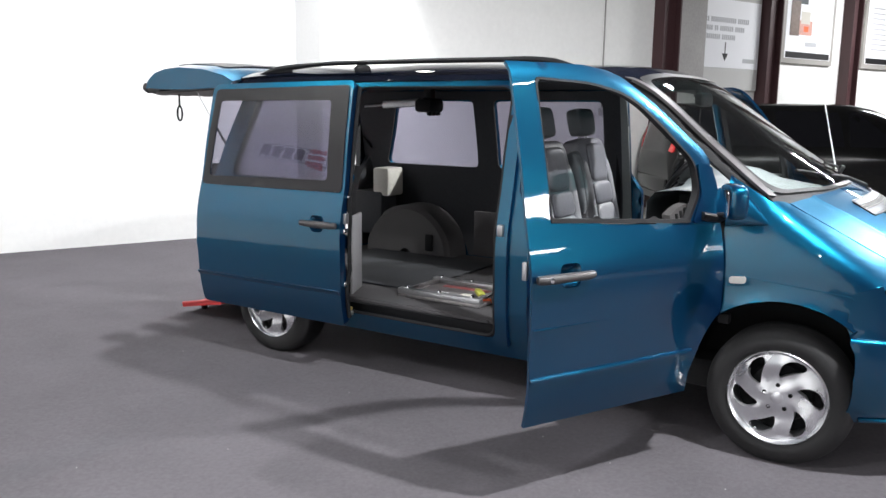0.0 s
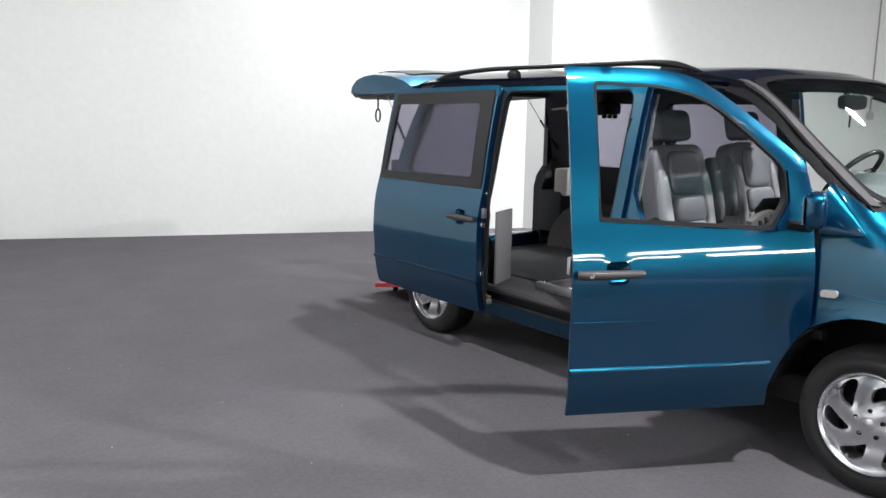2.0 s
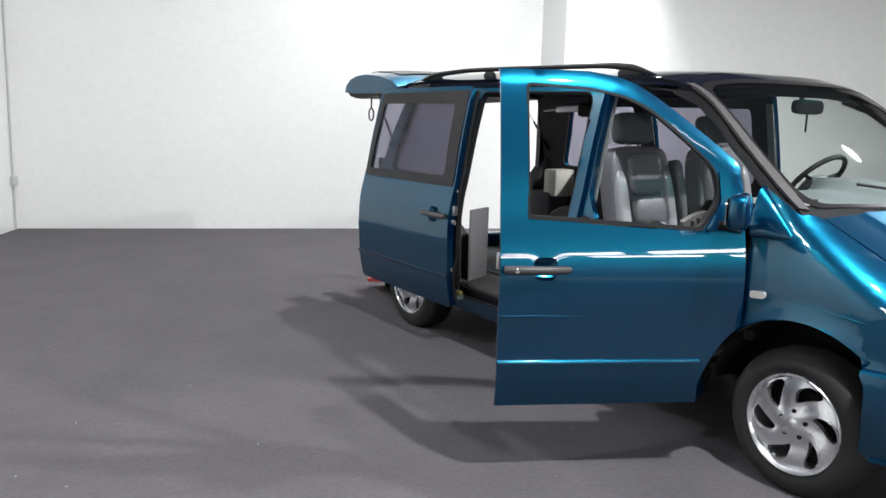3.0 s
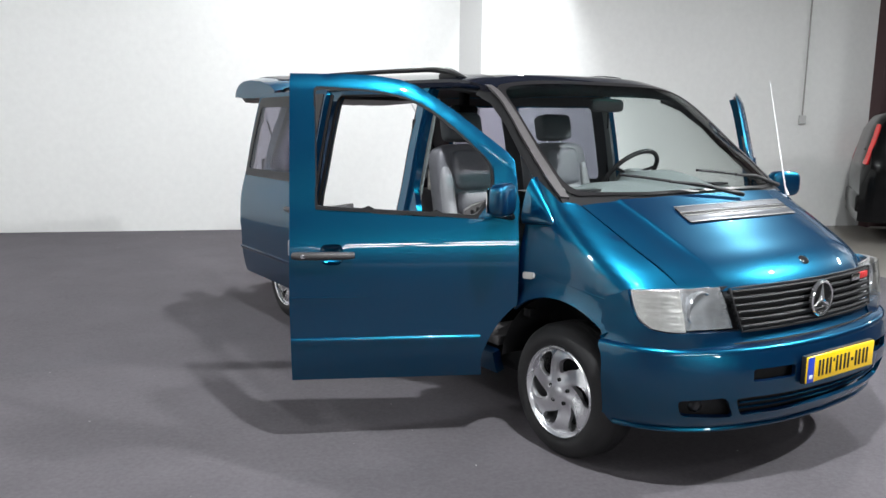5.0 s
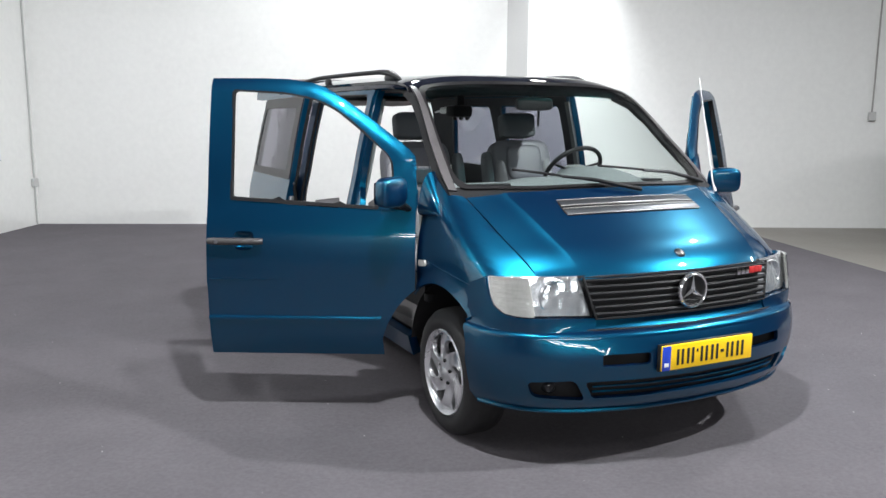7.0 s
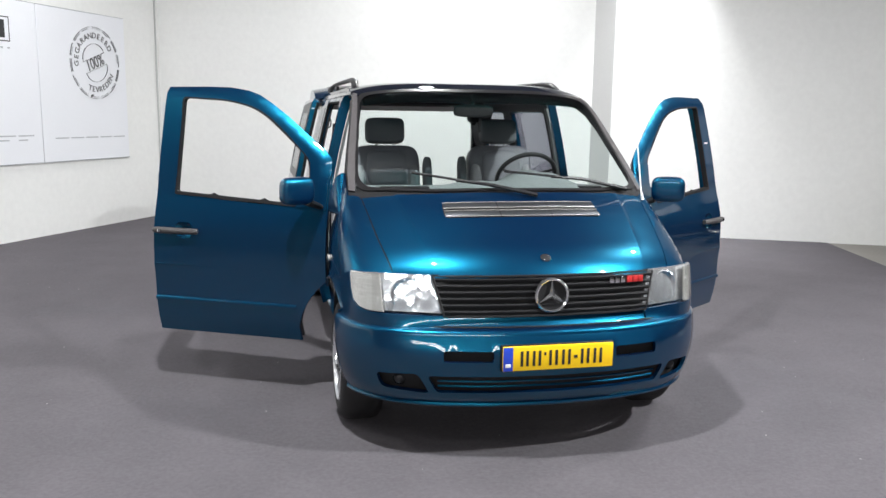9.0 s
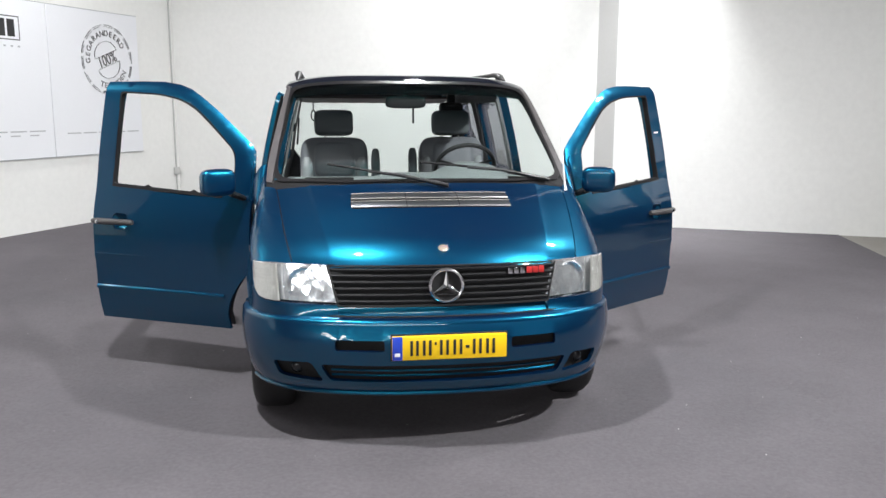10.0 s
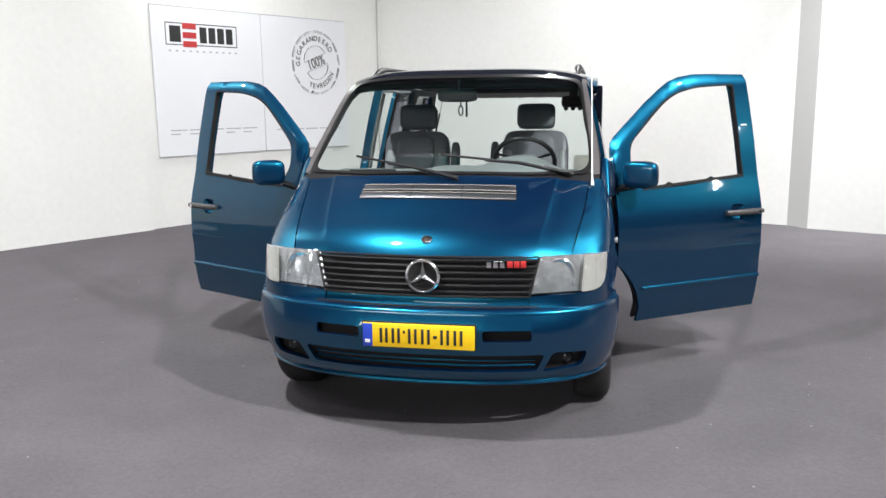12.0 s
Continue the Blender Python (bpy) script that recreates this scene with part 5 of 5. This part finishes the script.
part("door_lining", skin(rounded([(1.375, 0.36), (2.46, 0.36), (2.45, 1.66), (1.42, 1.67)], 0.05), [wn], lambda y, z: sl(y, z, -0.058), 0.012, (1, 0, 0), 0.12), DARK_PANEL, sd)
part("slide_arm", box(B(), (-0.94, 2.40, 0.345), (0.12, 0.09, 0.03), 0.008), DULL_METAL, sd)
part("lower_track", skin([(1.38, 0.345), (2.5, 0.345), (2.5, 0.40), (1.38, 0.40)], [], lambda y, z: ext(y, z, -1, -0.045), 0.02, sl_out, 0.1), SEAL, VAN)
part("opening_seal", tube(B(), [ext(y, z, -1, -0.012) for y, z in dense(rounded([(1.415, 0.35), (2.425, 0.35), (2.425, 1.645), (1.415, 1.645)], 0.07), 0.1)], 0.012, 8, closed=True), SEAL, VAN)
part("catch", box(B(), (-0.925, 2.385, 0.375), (0.03, 0.06, 0.022), 0.006), mat("brass_catch", (0.5, 0.38, 0.12), 0.35, 0.8), VAN)
part("striker", box(B(), ext(1.385, 0.92, -1, -0.0), (0.03, 0.035, 0.06), 0.008), DULL_METAL, VAN)

# rear quarter glass behind the sliding door
g = part("side_window", skin(rounded([(2.55, 1.1), (3.36, 1.1), (3.19, 1.61), (2.55, 1.61)], 0.06), [], lambda y, z: ext(y, z, -1, 0.002), 0.005, sl_out, 0.1), PRIVACY, VAN, "tinted side window")
g.visible_shadow = False

# ---- tailgate, swung up ----
prof_t = [(3.40, 1.735), (3.5, 1.775), (3.7, 1.815), (3.95, 1.83), (4.1, 1.822), (4.22, 1.795), (4.30, 1.745), (4.32, 1.69)]
prof_b = [(4.30, 1.665), (4.1, 1.655), (3.85, 1.655), (3.6, 1.662), (3.44, 1.68)]
rows = []
for x in np.linspace(-1, 1, 25):
    a = abs(x)
    lift = -0.05 * a**4
    rows.append([Vector((0.80 * x, 3.4 + (y - 3.4) * (1 - 0.08 * a**4), z + lift * (1 if k < len(prof_t) else 0.4))) for k, (y, z) in enumerate(prof_t + prof_b)])
tg = part("tailgate", loft(B(), rows, closed=True), PAINT, VAN, "teal tailgate swung up level with the roof")
part("rear_window", skin(rounded([(-0.66, 3.6), (0.66, 3.6), (0.64, 4.12), (-0.64, 4.12)], 0.05), [], lambda x, y: Vector((x, y, curve_of(prof_t)(y) - 0.05 * abs(x / 0.8) ** 4 + 0.004)), 0.004, (0, 0, 1), 0.1), FRIT, tg, "dark rear window")
part("inner_panel", skin(rounded([(-0.76, 3.5), (0.76, 3.5), (0.72, 4.28), (-0.72, 4.28)], 0.08), [], lambda x, y: Vector((x, y, 1.64 - 0.05 * (y - 3.5))), 0.02, (0, 0, -1), 0.15), TAIL_LINING, tg)
for x in np.linspace(-0.6, 0.6, 7):
    clip = part("edge_clip", pillow(B(), (0, 0, 0), (0.13, 0.16, 0.055), pose(x, 4.35, 1.634, 12, 0, 0), 3.5, 10), BLACK, tg)
    for k in (-1, 1):
        part("clip_tooth", pillow(B(), (k * 0.035, 0, 0), (0.05, 0.09, 0.06), pose(x, 4.43, 1.65, 28, 0, 0), 3.0, 8), BLACK, clip)
loop = [(-0.62, 4.12, 1.62), (-0.62, 4.12, 1.53)] + [(-0.62 + 0.022 * math.sin(a), 4.12, 1.475 + 0.05 * math.cos(a)) for a in [2 * math.pi * k / 14 for k in range(15)]]
part("pull_strap", tube(B(), loop, 0.007, 6), SEAL, tg, "black pull strap")
for s in (-1, 1):
    strut = part("gas_strut", tube(B(), [(s * 0.77, 3.46, 1.22), (s * 0.755, 3.66, 1.45)], 0.009, 8), SEAL, tg)
    part("strut_rod", tube(B(), [(s * 0.755, 3.66, 1.45), (s * 0.74, 3.81, 1.63)], 0.004, 8), DULL_METAL, strut)
    # rear lamp and opening frame
    part("tail_lamp", skin(rounded([(3.53, 0.7), (3.59, 0.7), (3.585, 1.05), (3.54, 1.05)], 0.02), [], lambda y, z, s=s: ext(y, z, s, 0.006), 0.02, (s, 0, 0), 0.05), RED_LENS, VAN)
    if s > 0:
        part("rear_frame", box(B(), (s * 0.79, 3.57, 1.05), (0.12, 0.06, 1.3), 0.02), DARKENED_PAINT, VAN)
    part("rear_corner", loft(B(), [[Vector((s * x, y, z)) for x, y in ((0.84, 3.48), (0.84, 3.6), (0.84 - w, 3.6), (0.84 - w, 3.5))] for z, w in ((0.44, 0.2), (0.9, 0.2), (1.0, 0.17), (1.08, 0.1), (1.16, 0.04))], closed=True), DARK_PANEL, VAN, smooth=60)
part("rear_bumper", box(B(), (0, 3.58, 0.43), (1.66, 0.14, 0.2), 0.05, 3), PAINT, VAN)

# ---- cabin ----
part("cabin_floor", box(B(), (0, 2.06, 0.40), (1.66, 3.0, 0.05), 0.008), FELT, VAN, "grey felt load floor")
part("front_floor", box(B(), (0, 0.75, 0.37), (1.5, 0.5, 0.04), 0.008), BLACK, VAN)
part("rubber_mat", box(B(), (0.05, 2.75, 0.432), (1.1, 1.1, 0.014), 0.005), DARK_PANEL, VAN, "dark rubber mat")
part("step_edge", box(B(), (-0.80, 1.95, 0.395), (0.1, 0.92, 0.05), 0.02), FELT, VAN)
for s in (-1, 1):
    rows = []
    for k in range(17):
        a = math.pi * k / 16
        rows.append([Vector((s * x, RY + r * math.cos(a), 0.42 + r * 0.98 * math.sin(a))) for x, r in ((0.86, 0.39), (0.62, 0.39), (0.585, 0.36), (0.585, 0.05))])
    part("wheel_box", loft(B(), rows), MID_FELT, VAN, "grey felt wheel box")
    if s > 0:
        part("lining_panel", box(B(), (s * 0.845, 2.28, 0.6), (0.03, 0.5, 0.34), 0.008), FELT, VAN)
part("felt_panel", box(B(), (0, 0, 0), (0.24, 0.02, 0.47), 0.006, m=pose(-0.69, 2.50, 0.66, 0, 0, 24)), LIGHT_FELT, VAN, "upright grey felt panel")
part("wall_box", box(B(), (0.71, 3.25, 0.965), (0.22, 0.15, 0.22), 0.02), CREAM, VAN, "cream plastic wall box")
part("storage_box", box(B(), (0.70, 3.36, 0.72), (0.22, 0.26, 0.34), 0.02), DARK_PANEL, VAN)
part("belt_holder", box(B(), (0.60, 2.78, 0.53), (0.05, 0.07, 0.13), 0.012), SEAL, VAN)
rb = part("roof_bracket", box(B(), (0.6, 2.80, 1.555), (0.2, 0.15, 0.1), 0.03), SEAL, VAN, "black folded roof bracket")
part("bracket_post", box(B(), (0.6, 2.80, 1.66), (0.07, 0.07, 0.14), 0.015), SEAL, rb)
for k in range(3):
    part("bracket_knob", lathe(B(), [(0, 0.02), (0.016, 0.016), (0.02, 0), (0.016, -0.016), (0, -0.02)], Matrix.Translation((0.54 + 0.06 * k, 2.76, 1.5)), 10), SEAL, rb)
part("bracket_tray", box(B(), (0, 0, 0), (0.05, 0.42, 0.055), 0.01, m=pose(0.635, 3.05, 1.57, -3, 0, -8)), DULL_METAL, rb)
part("bracket_rod", tube(B(), [(0.66, 3.24, 1.56), (0.70, 3.47, 1.545)], 0.009, 8), DULL_METAL, rb)


def seat(x, y, armrests):
    st = part("front_seat", pillow(B(), (x, y - 0.30, 0.70), (0.5, 0.54, 0.16), I4, 4.5, 12), SEAT_GREY, VAN, "grey leather and charcoal cloth front seat")
    part("seat_base", box(B(), (x, y - 0.28, 0.52), (0.42, 0.44, 0.24), 0.02), BLACK, st)
    lean = Matrix.Translation((x, y - 0.06, 0.74)) @ Matrix.Rotation(radians(-13), 4, "X")
    part("backrest", pillow(B(), (0, 0.045, 0.31), (0.47, 0.14, 0.66), lean, 6.5, 20), SEAT_MID, st)
    for k in (-1, 1):
        part("bolster", pillow(B(), (k * 0.185, 0.02, 0.25), (0.095, 0.125, 0.56), lean, 3.2, 14), SEAT_GREY, st, "grey leather bolster, its lit side put into a lighter colour")
        part("head_post", tube(B(), [lean @ Vector((k * 0.06, 0.04, 0.6)), lean @ Vector((k * 0.06, 0.04, 0.72))], 0.006, 8), DULL_METAL, st)
    part("backrest_pad", pillow(B(), (0, -0.012, 0.48), (0.28, 0.07, 0.24), lean, 5, 10), SEAT_MID, st)
    part("backrest_pad", pillow(B(), (0, -0.018, 0.285), (0.28, 0.07, 0.14), lean, 5, 10), SEAT_MID, st)
    part("backrest_pad", pillow(B(), (0, -0.018, 0.12), (0.29, 0.07, 0.19), lean, 5, 10), SEAT_GREY, st)
    part("headrest", pillow(B(), (0, 0.03, 0.742), (0.27, 0.1, 0.17), lean, 5.5, 18), SEAT_DARK, st)
    for k in armrests:
        part("armrest", pillow(B(), (k * 0.285, -0.0, 0.38), (0.06, 0.1, 0.36), lean, 4, 10), SEAT_DARK, st)


seat(-0.455, 1.28, (1,))
seat(0.385, 1.37, (-1,))
for s in (-1, 1):
    part("seat_belt", tube(B(), [(s * 0.80, 1.40, 1.5), (s * 0.835, 1.4, 1.1), (s * 0.85, 1.4, 0.6)], 0.018, 6, flat=0.15), SEAL, VAN)

# dashboard
rows = []
for x in np.linspace(-0.74, 0.74, 33):
    hump = 0.075 * math.exp(-((x - 0.36) / 0.2) ** 4) + 0.022 * math.exp(-((x + 0.02) / 0.16) ** 4)
    edge = 0.04 * (abs(x) / 0.74) ** 2
    rows.append([Vector((x, y + (0.22 * (abs(x) / 0.8) ** 2.2 if y < 0.3 else 0), z)) for y, z in ((-0.03, 1.12), (0.2, 1.155), (0.42, 1.165 + hump * 0.7), (0.56, 1.165 + hump), (0.66 + hump, 1.15 + hump), (0.70 + hump, 1.10 + hump * 0.4), (0.70, 0.95), (0.62, 0.75), (0.3, 0.7))])
dash = part("dashboard", loft(B(), rows), DASH, VAN, "grey plastic dashboard", smooth=60)
part("dash_vent", box(B(), (-0.5, 0.36, 1.17), (0.28, 0.05, 0.012), 0.004), SATIN, dash)
part("dash_vent", box(B(), (0.62, 0.36, 1.17), (0.14, 0.05, 0.012), 0.004), SATIN, dash)
part("paper", box(B(), (-0.52, 0.16, 1.155), (0.18, 0.09, 0.004), 0.001, m=I4), WHITE_PRINT, dash, "paper lying on the dashboard")
part("centre_console", box(B(), (0.0, 0.72, 0.9), (0.26, 0.12, 0.4), 0.03), DASH, dash)
# steering wheel
sc = Matrix.Translation((0.37, 0.80, 1.195)) @ Matrix.Rotation(radians(40), 4, "X")
stw = part("steering_wheel", tube(B(), [sc @ Vector((0.19 * math.cos(a), 0, 0.19 * math.sin(a))) for a in [2 * math.pi * k / 40 for k in range(40)]], 0.014, 10, closed=True), SATIN, VAN, "black four-spoke steering wheel")
part("wheel_hub", pillow(B(), (0, -0.01, -0.02), (0.2, 0.06, 0.14), sc, 3.5, 10), DASH, stw)
for a in (20, 160, 215, 325):
    part("wheel_spoke", tube(B(), [sc @ Vector((0.05 * math.cos(radians(a)), 0, 0.05 * math.sin(radians(a)))), sc @ Vector((0.185 * math.cos(radians(a)), 0, 0.185 * math.sin(radians(a))))], 0.016, 8, flat=0.5), SATIN, stw)
part("steering_column", tube(B(), [sc @ Vector((0, -0.03, 0)), sc @ Vector((0, -0.3, -0.02))], 0.045, 12), DASH, stw)
# inside mirror and visors
im = part("inside_mirror", pillow(B(), (-0.03, 0.64, 1.595), (0.25, 0.05, 0.075), I4, 4, 10), SATIN, VAN)
part("mirror_stem", tube(B(), [(-0.03, 0.66, 1.60), (-0.03, 0.70, 1.69)], 0.012, 8), SATIN, im)
part("hanging_tag", box(B(), (0.02, 0.67, 1.52), (0.012, 0.006, 0.1), 0.002), SEAL, im)
for x in (-0.4, 0.38):
    part("sun_visor", box(B(), (0, 0, 0), (0.42, 0.16, 0.02), 0.008, m=pose(x, 0.84, 1.675, 12, 0, 0)), LINER, VAN)

# the body stands slightly askew of its right flank
for ob in VAN.children_recursive:
    for v in ob.data.vertices:
        x, y, z = v.co
        v.co.x = x - 0.05 * max(min(1, max(0, (x + 0.93) / 1.86)) * min(1, max(0, (y + 0.55) / 0.65)), min(1, max(0, (x - 0.5) / 0.4)))

# ---- things on the load floor and behind the van ----
tray = thing("seat_mount_plate", (-0.45, 1.95, 0.425), "worn metal seat mounting plate on the van floor", "mounting plate")
WORN = mat("worn_metal_plate", (0.3, 0.28, 0.28), 0.42, 0.7, vary=0.4, fine=25)
part("plate", box(B(), (-0.45, 1.92, 0.437), (0.46, 0.56, 0.022), 0.006), WORN, tray)
for x in (-0.66, -0.28):
    part("mounting_rail", box(B(), (x, 1.92, 0.462), (0.045, 0.56, 0.034), 0.006), DULL_METAL, tray)
    for y in (1.7, 1.92, 2.14):
        part("rail_bolt", lathe(B(), [(0, 0.012), (0.01, 0.011), (0.012, 0.006), (0.012, -0.004)], Matrix.Translation((x, y, 0.479)), 10), CHROME, tray)
for y in (1.69, 2.16):
    part("cross_bar", box(B(), (-0.47, y, 0.458), (0.36, 0.035, 0.024), 0.005), WORN, tray)
part("label", box(B(), (-0.57, 1.98, 0.4495), (0.11, 0.08, 0.003), 0.001, m=I4), WHITE_PRINT, tray, "white paper label")
for k in range(4):
    part("print_bar", box(B(), (-0.57, 1.955 + 0.017 * k, 0.4515), (0.08, 0.006, 0.002), 0.0005), INK, tray)
part("red_strip", box(B(), (-0.36, 1.9, 0.4495), (0.05, 0.34, 0.003), 0.001), mat("faded_red_strip", (0.45, 0.12, 0.12), 0.5, vary=0.3), tray)
bk = thing("belt_buckles", (-0.52, 1.65, 0.425), "tangled seat belt buckles in red, yellow and white", "belt buckles")
part("red_buckle", box(B(), (0, 0, 0), (0.035, 0.1, 0.03), 0.008, m=pose(-0.57, 1.68, 0.443, 0, 0, 50)), ORANGE, bk)
part("yellow_buckle", box(B(), (0, 0, 0), (0.04, 0.09, 0.03), 0.008, m=pose(-0.50, 1.74, 0.47, 10, 0, -40)), mat("yellow_green_plastic", (0.5, 0.5, 0.08), 0.4), bk)
part("white_buckle", box(B(), (0, 0, 0), (0.05, 0.07, 0.04), 0.01, m=pose(-0.56, 1.8, 0.447, 0, 0, 20)), CREAM, bk)
part("webbing", tube(B(), [(-0.57, 1.68, 0.45), (-0.5, 1.62, 0.5), (-0.45, 1.57, 0.53), (-0.47, 1.53, 0.47), (-0.55, 1.52, 0.435), (-0.6, 1.58, 0.432)], 0.012, 6, flat=0.3), SEAL, bk)

rp = thing("loading_ramp", (0, 3.95, 0.007), "red painted steel loading ramp lying behind the van", "ramp")
bm = B()
loft(bm, [[Vector((k * 0.69, 3.70, 0.19)), Vector((k * 0.585, 4.22, 0.075)), Vector((k * 0.575, 4.24, 0.05)), Vector((k * 0.69, 3.70, 0.165))] for k in (-1, 1)], closed=True)
part("ramp_plate", bm, RED, rp, smooth=20)
for k in (-1, 1):
    part("ramp_edge", tube(B(), [(k * 0.685, 3.71, 0.195), (k * 0.58, 4.22, 0.082)], 0.012, 8), RED, rp)
for x in (-0.4, 0.4):
    for y, h in ((3.74, 0.165), (4.2, 0.07)):
        part("ramp_leg", box(B(), (x, y, 0.007 + h / 2), (0.04, 0.03, h), 0.004), VOID, rp)

# lit lamp on the bay wall, above the parked van
wl = thing("wall_lamp", (*wall_point(STEP_B, RIGHT_DIR, 7.2, 0.05), 1.68), "lit white wall lamp in a red housing", "lamp")
board("housing", STEP_B, RIGHT_DIR, 6.96, 7.44, 1.68, 1.9, 0.11, 0.108, RED, wl)
board("lens", STEP_B, RIGHT_DIR, 7.0, 7.39, 1.705, 1.875, 0.13, 0.022, glow("lit_lamp_lens", (1.0, 0.95, 0.92), 3.0), wl)

# ---- the black car in the bay ----
CM = Matrix.Translation((7.52, 3.33, 0)) @ Matrix.Rotation(math.atan2(-0.835, 0.55), 4, "Z")
car = thing("parked_van", tuple(CM @ Vector((2.3, 0, 0))), "black people carrier with dark windows parked along the wall", "car")
CH = curve_of([(0, 1.0), (0.05, 1.3), (0.18, 1.6), (0.32, 1.68), (0.5, 1.695), (2.6, 1.7), (3.0, 1.64), (3.75, 1.2), (4.45, 0.98), (4.7, 0.7)])
rows = []
for y in np.linspace(0, 4.7, 48):
    h = CH(y)
    hw = 0.93 * min(1, 0.93 + 0.7 * y, 0.8 + 0.6 * (4.72 - y))
    base = 0.28
    sec = []
    for k in range(29):
        a = math.pi * k / 28
        cx, cz = math.cos(a), math.sin(a)
        z = base + (h - base) * cz**0.55 if cz > 1e-6 else base
        tum = 1 - 0.16 * max(0, (z - 0.95) / 0.85)
        sec.append(CM @ Vector((y, hw * math.copysign(abs(cx) ** 0.35, cx) * tum, z)))
    rows.append(sec)
cb = part("body", loft(B(), rows, closed=True), BLACK_PAINT, car)


def car_side(y, z, s, o=0.0):
    hw = 0.93 * min(1, 0.93 + 0.7 * y, 0.8 + 0.6 * (4.72 - y))
    h, base = CH(y), 0.28
    cz = min(1, max(0, (z - base) / (h - base))) ** (1 / 0.55)
    cx = math.sqrt(max(0, 1 - cz * cz)) ** 0.35
    return CM @ Vector((y, s * (hw * cx * (1 - 0.16 * max(0, (z - 0.95) / 0.85)) + o), z))


for s in (-1, 1):
    hint = CM.to_3x3() @ Vector((0, s, 0))
    for a, b in ((0.3, 1.4), (1.47, 2.45), (2.52, 3.25)):
        e = [(a, 1.1), (b, 1.1), (b - (0.55 if b > 3 else 0.03), 1.58), (a + 0.05, 1.6)]
        part("side_window", skin(rounded(e, 0.05), [], lambda y, z, s=s: car_side(y, z, s, 0.006), 0.006, hint, 0.12), CAR_GLASS, cb, "black tinted window")
    part("tail_lamp", skin(rounded([(0.012, 1.0), (0.05, 1.0), (0.186, 1.5), (0.145, 1.5)], 0.015), [], lambda y, z, s=s: car_side(y, z, s, 0.012), 0.02, hint, 0.06), RED_LENS, cb)
    for y in (0.9, 3.85):
        m = CM @ Matrix.Translation((y, s * 0.82, 0.33)) @ Matrix.Rotation(radians(-90 * s), 4, "X")
        wv = part("wheel", lathe(B(), [(0.2, 0.1), (0.25, 0.125), (0.31, 0.115), (0.33, 0.07), (0.33, -0.09), (0.2, -0.1)], m, 40, close=True), RUBBER, car)
        part("rim", lathe(B(), [(0, 0.09), (0.05, 0.1), (0.12, 0.085), (0.19, 0.1), (0.205, 0.118), (0.21, 0.09), (0.0, 0.02)], m, 40), ALLOY, wv, "silver alloy rim")
part("rear_bumper", box(B(), (0, 0, 0), (0.14, 1.6, 0.24), 0.05, 3, m=CM @ Matrix.Translation((0.04, 0, 0.5))), BLACK_PAINT, car)
part("rear_window", box(B(), (0, 0, 0), (0.02, 1.2, 0.42), 0.008, m=CM @ Matrix.Translation((0.125, 0, 1.36)) @ Matrix.Rotation(radians(22), 4, "Y")), CAR_GLASS, car)
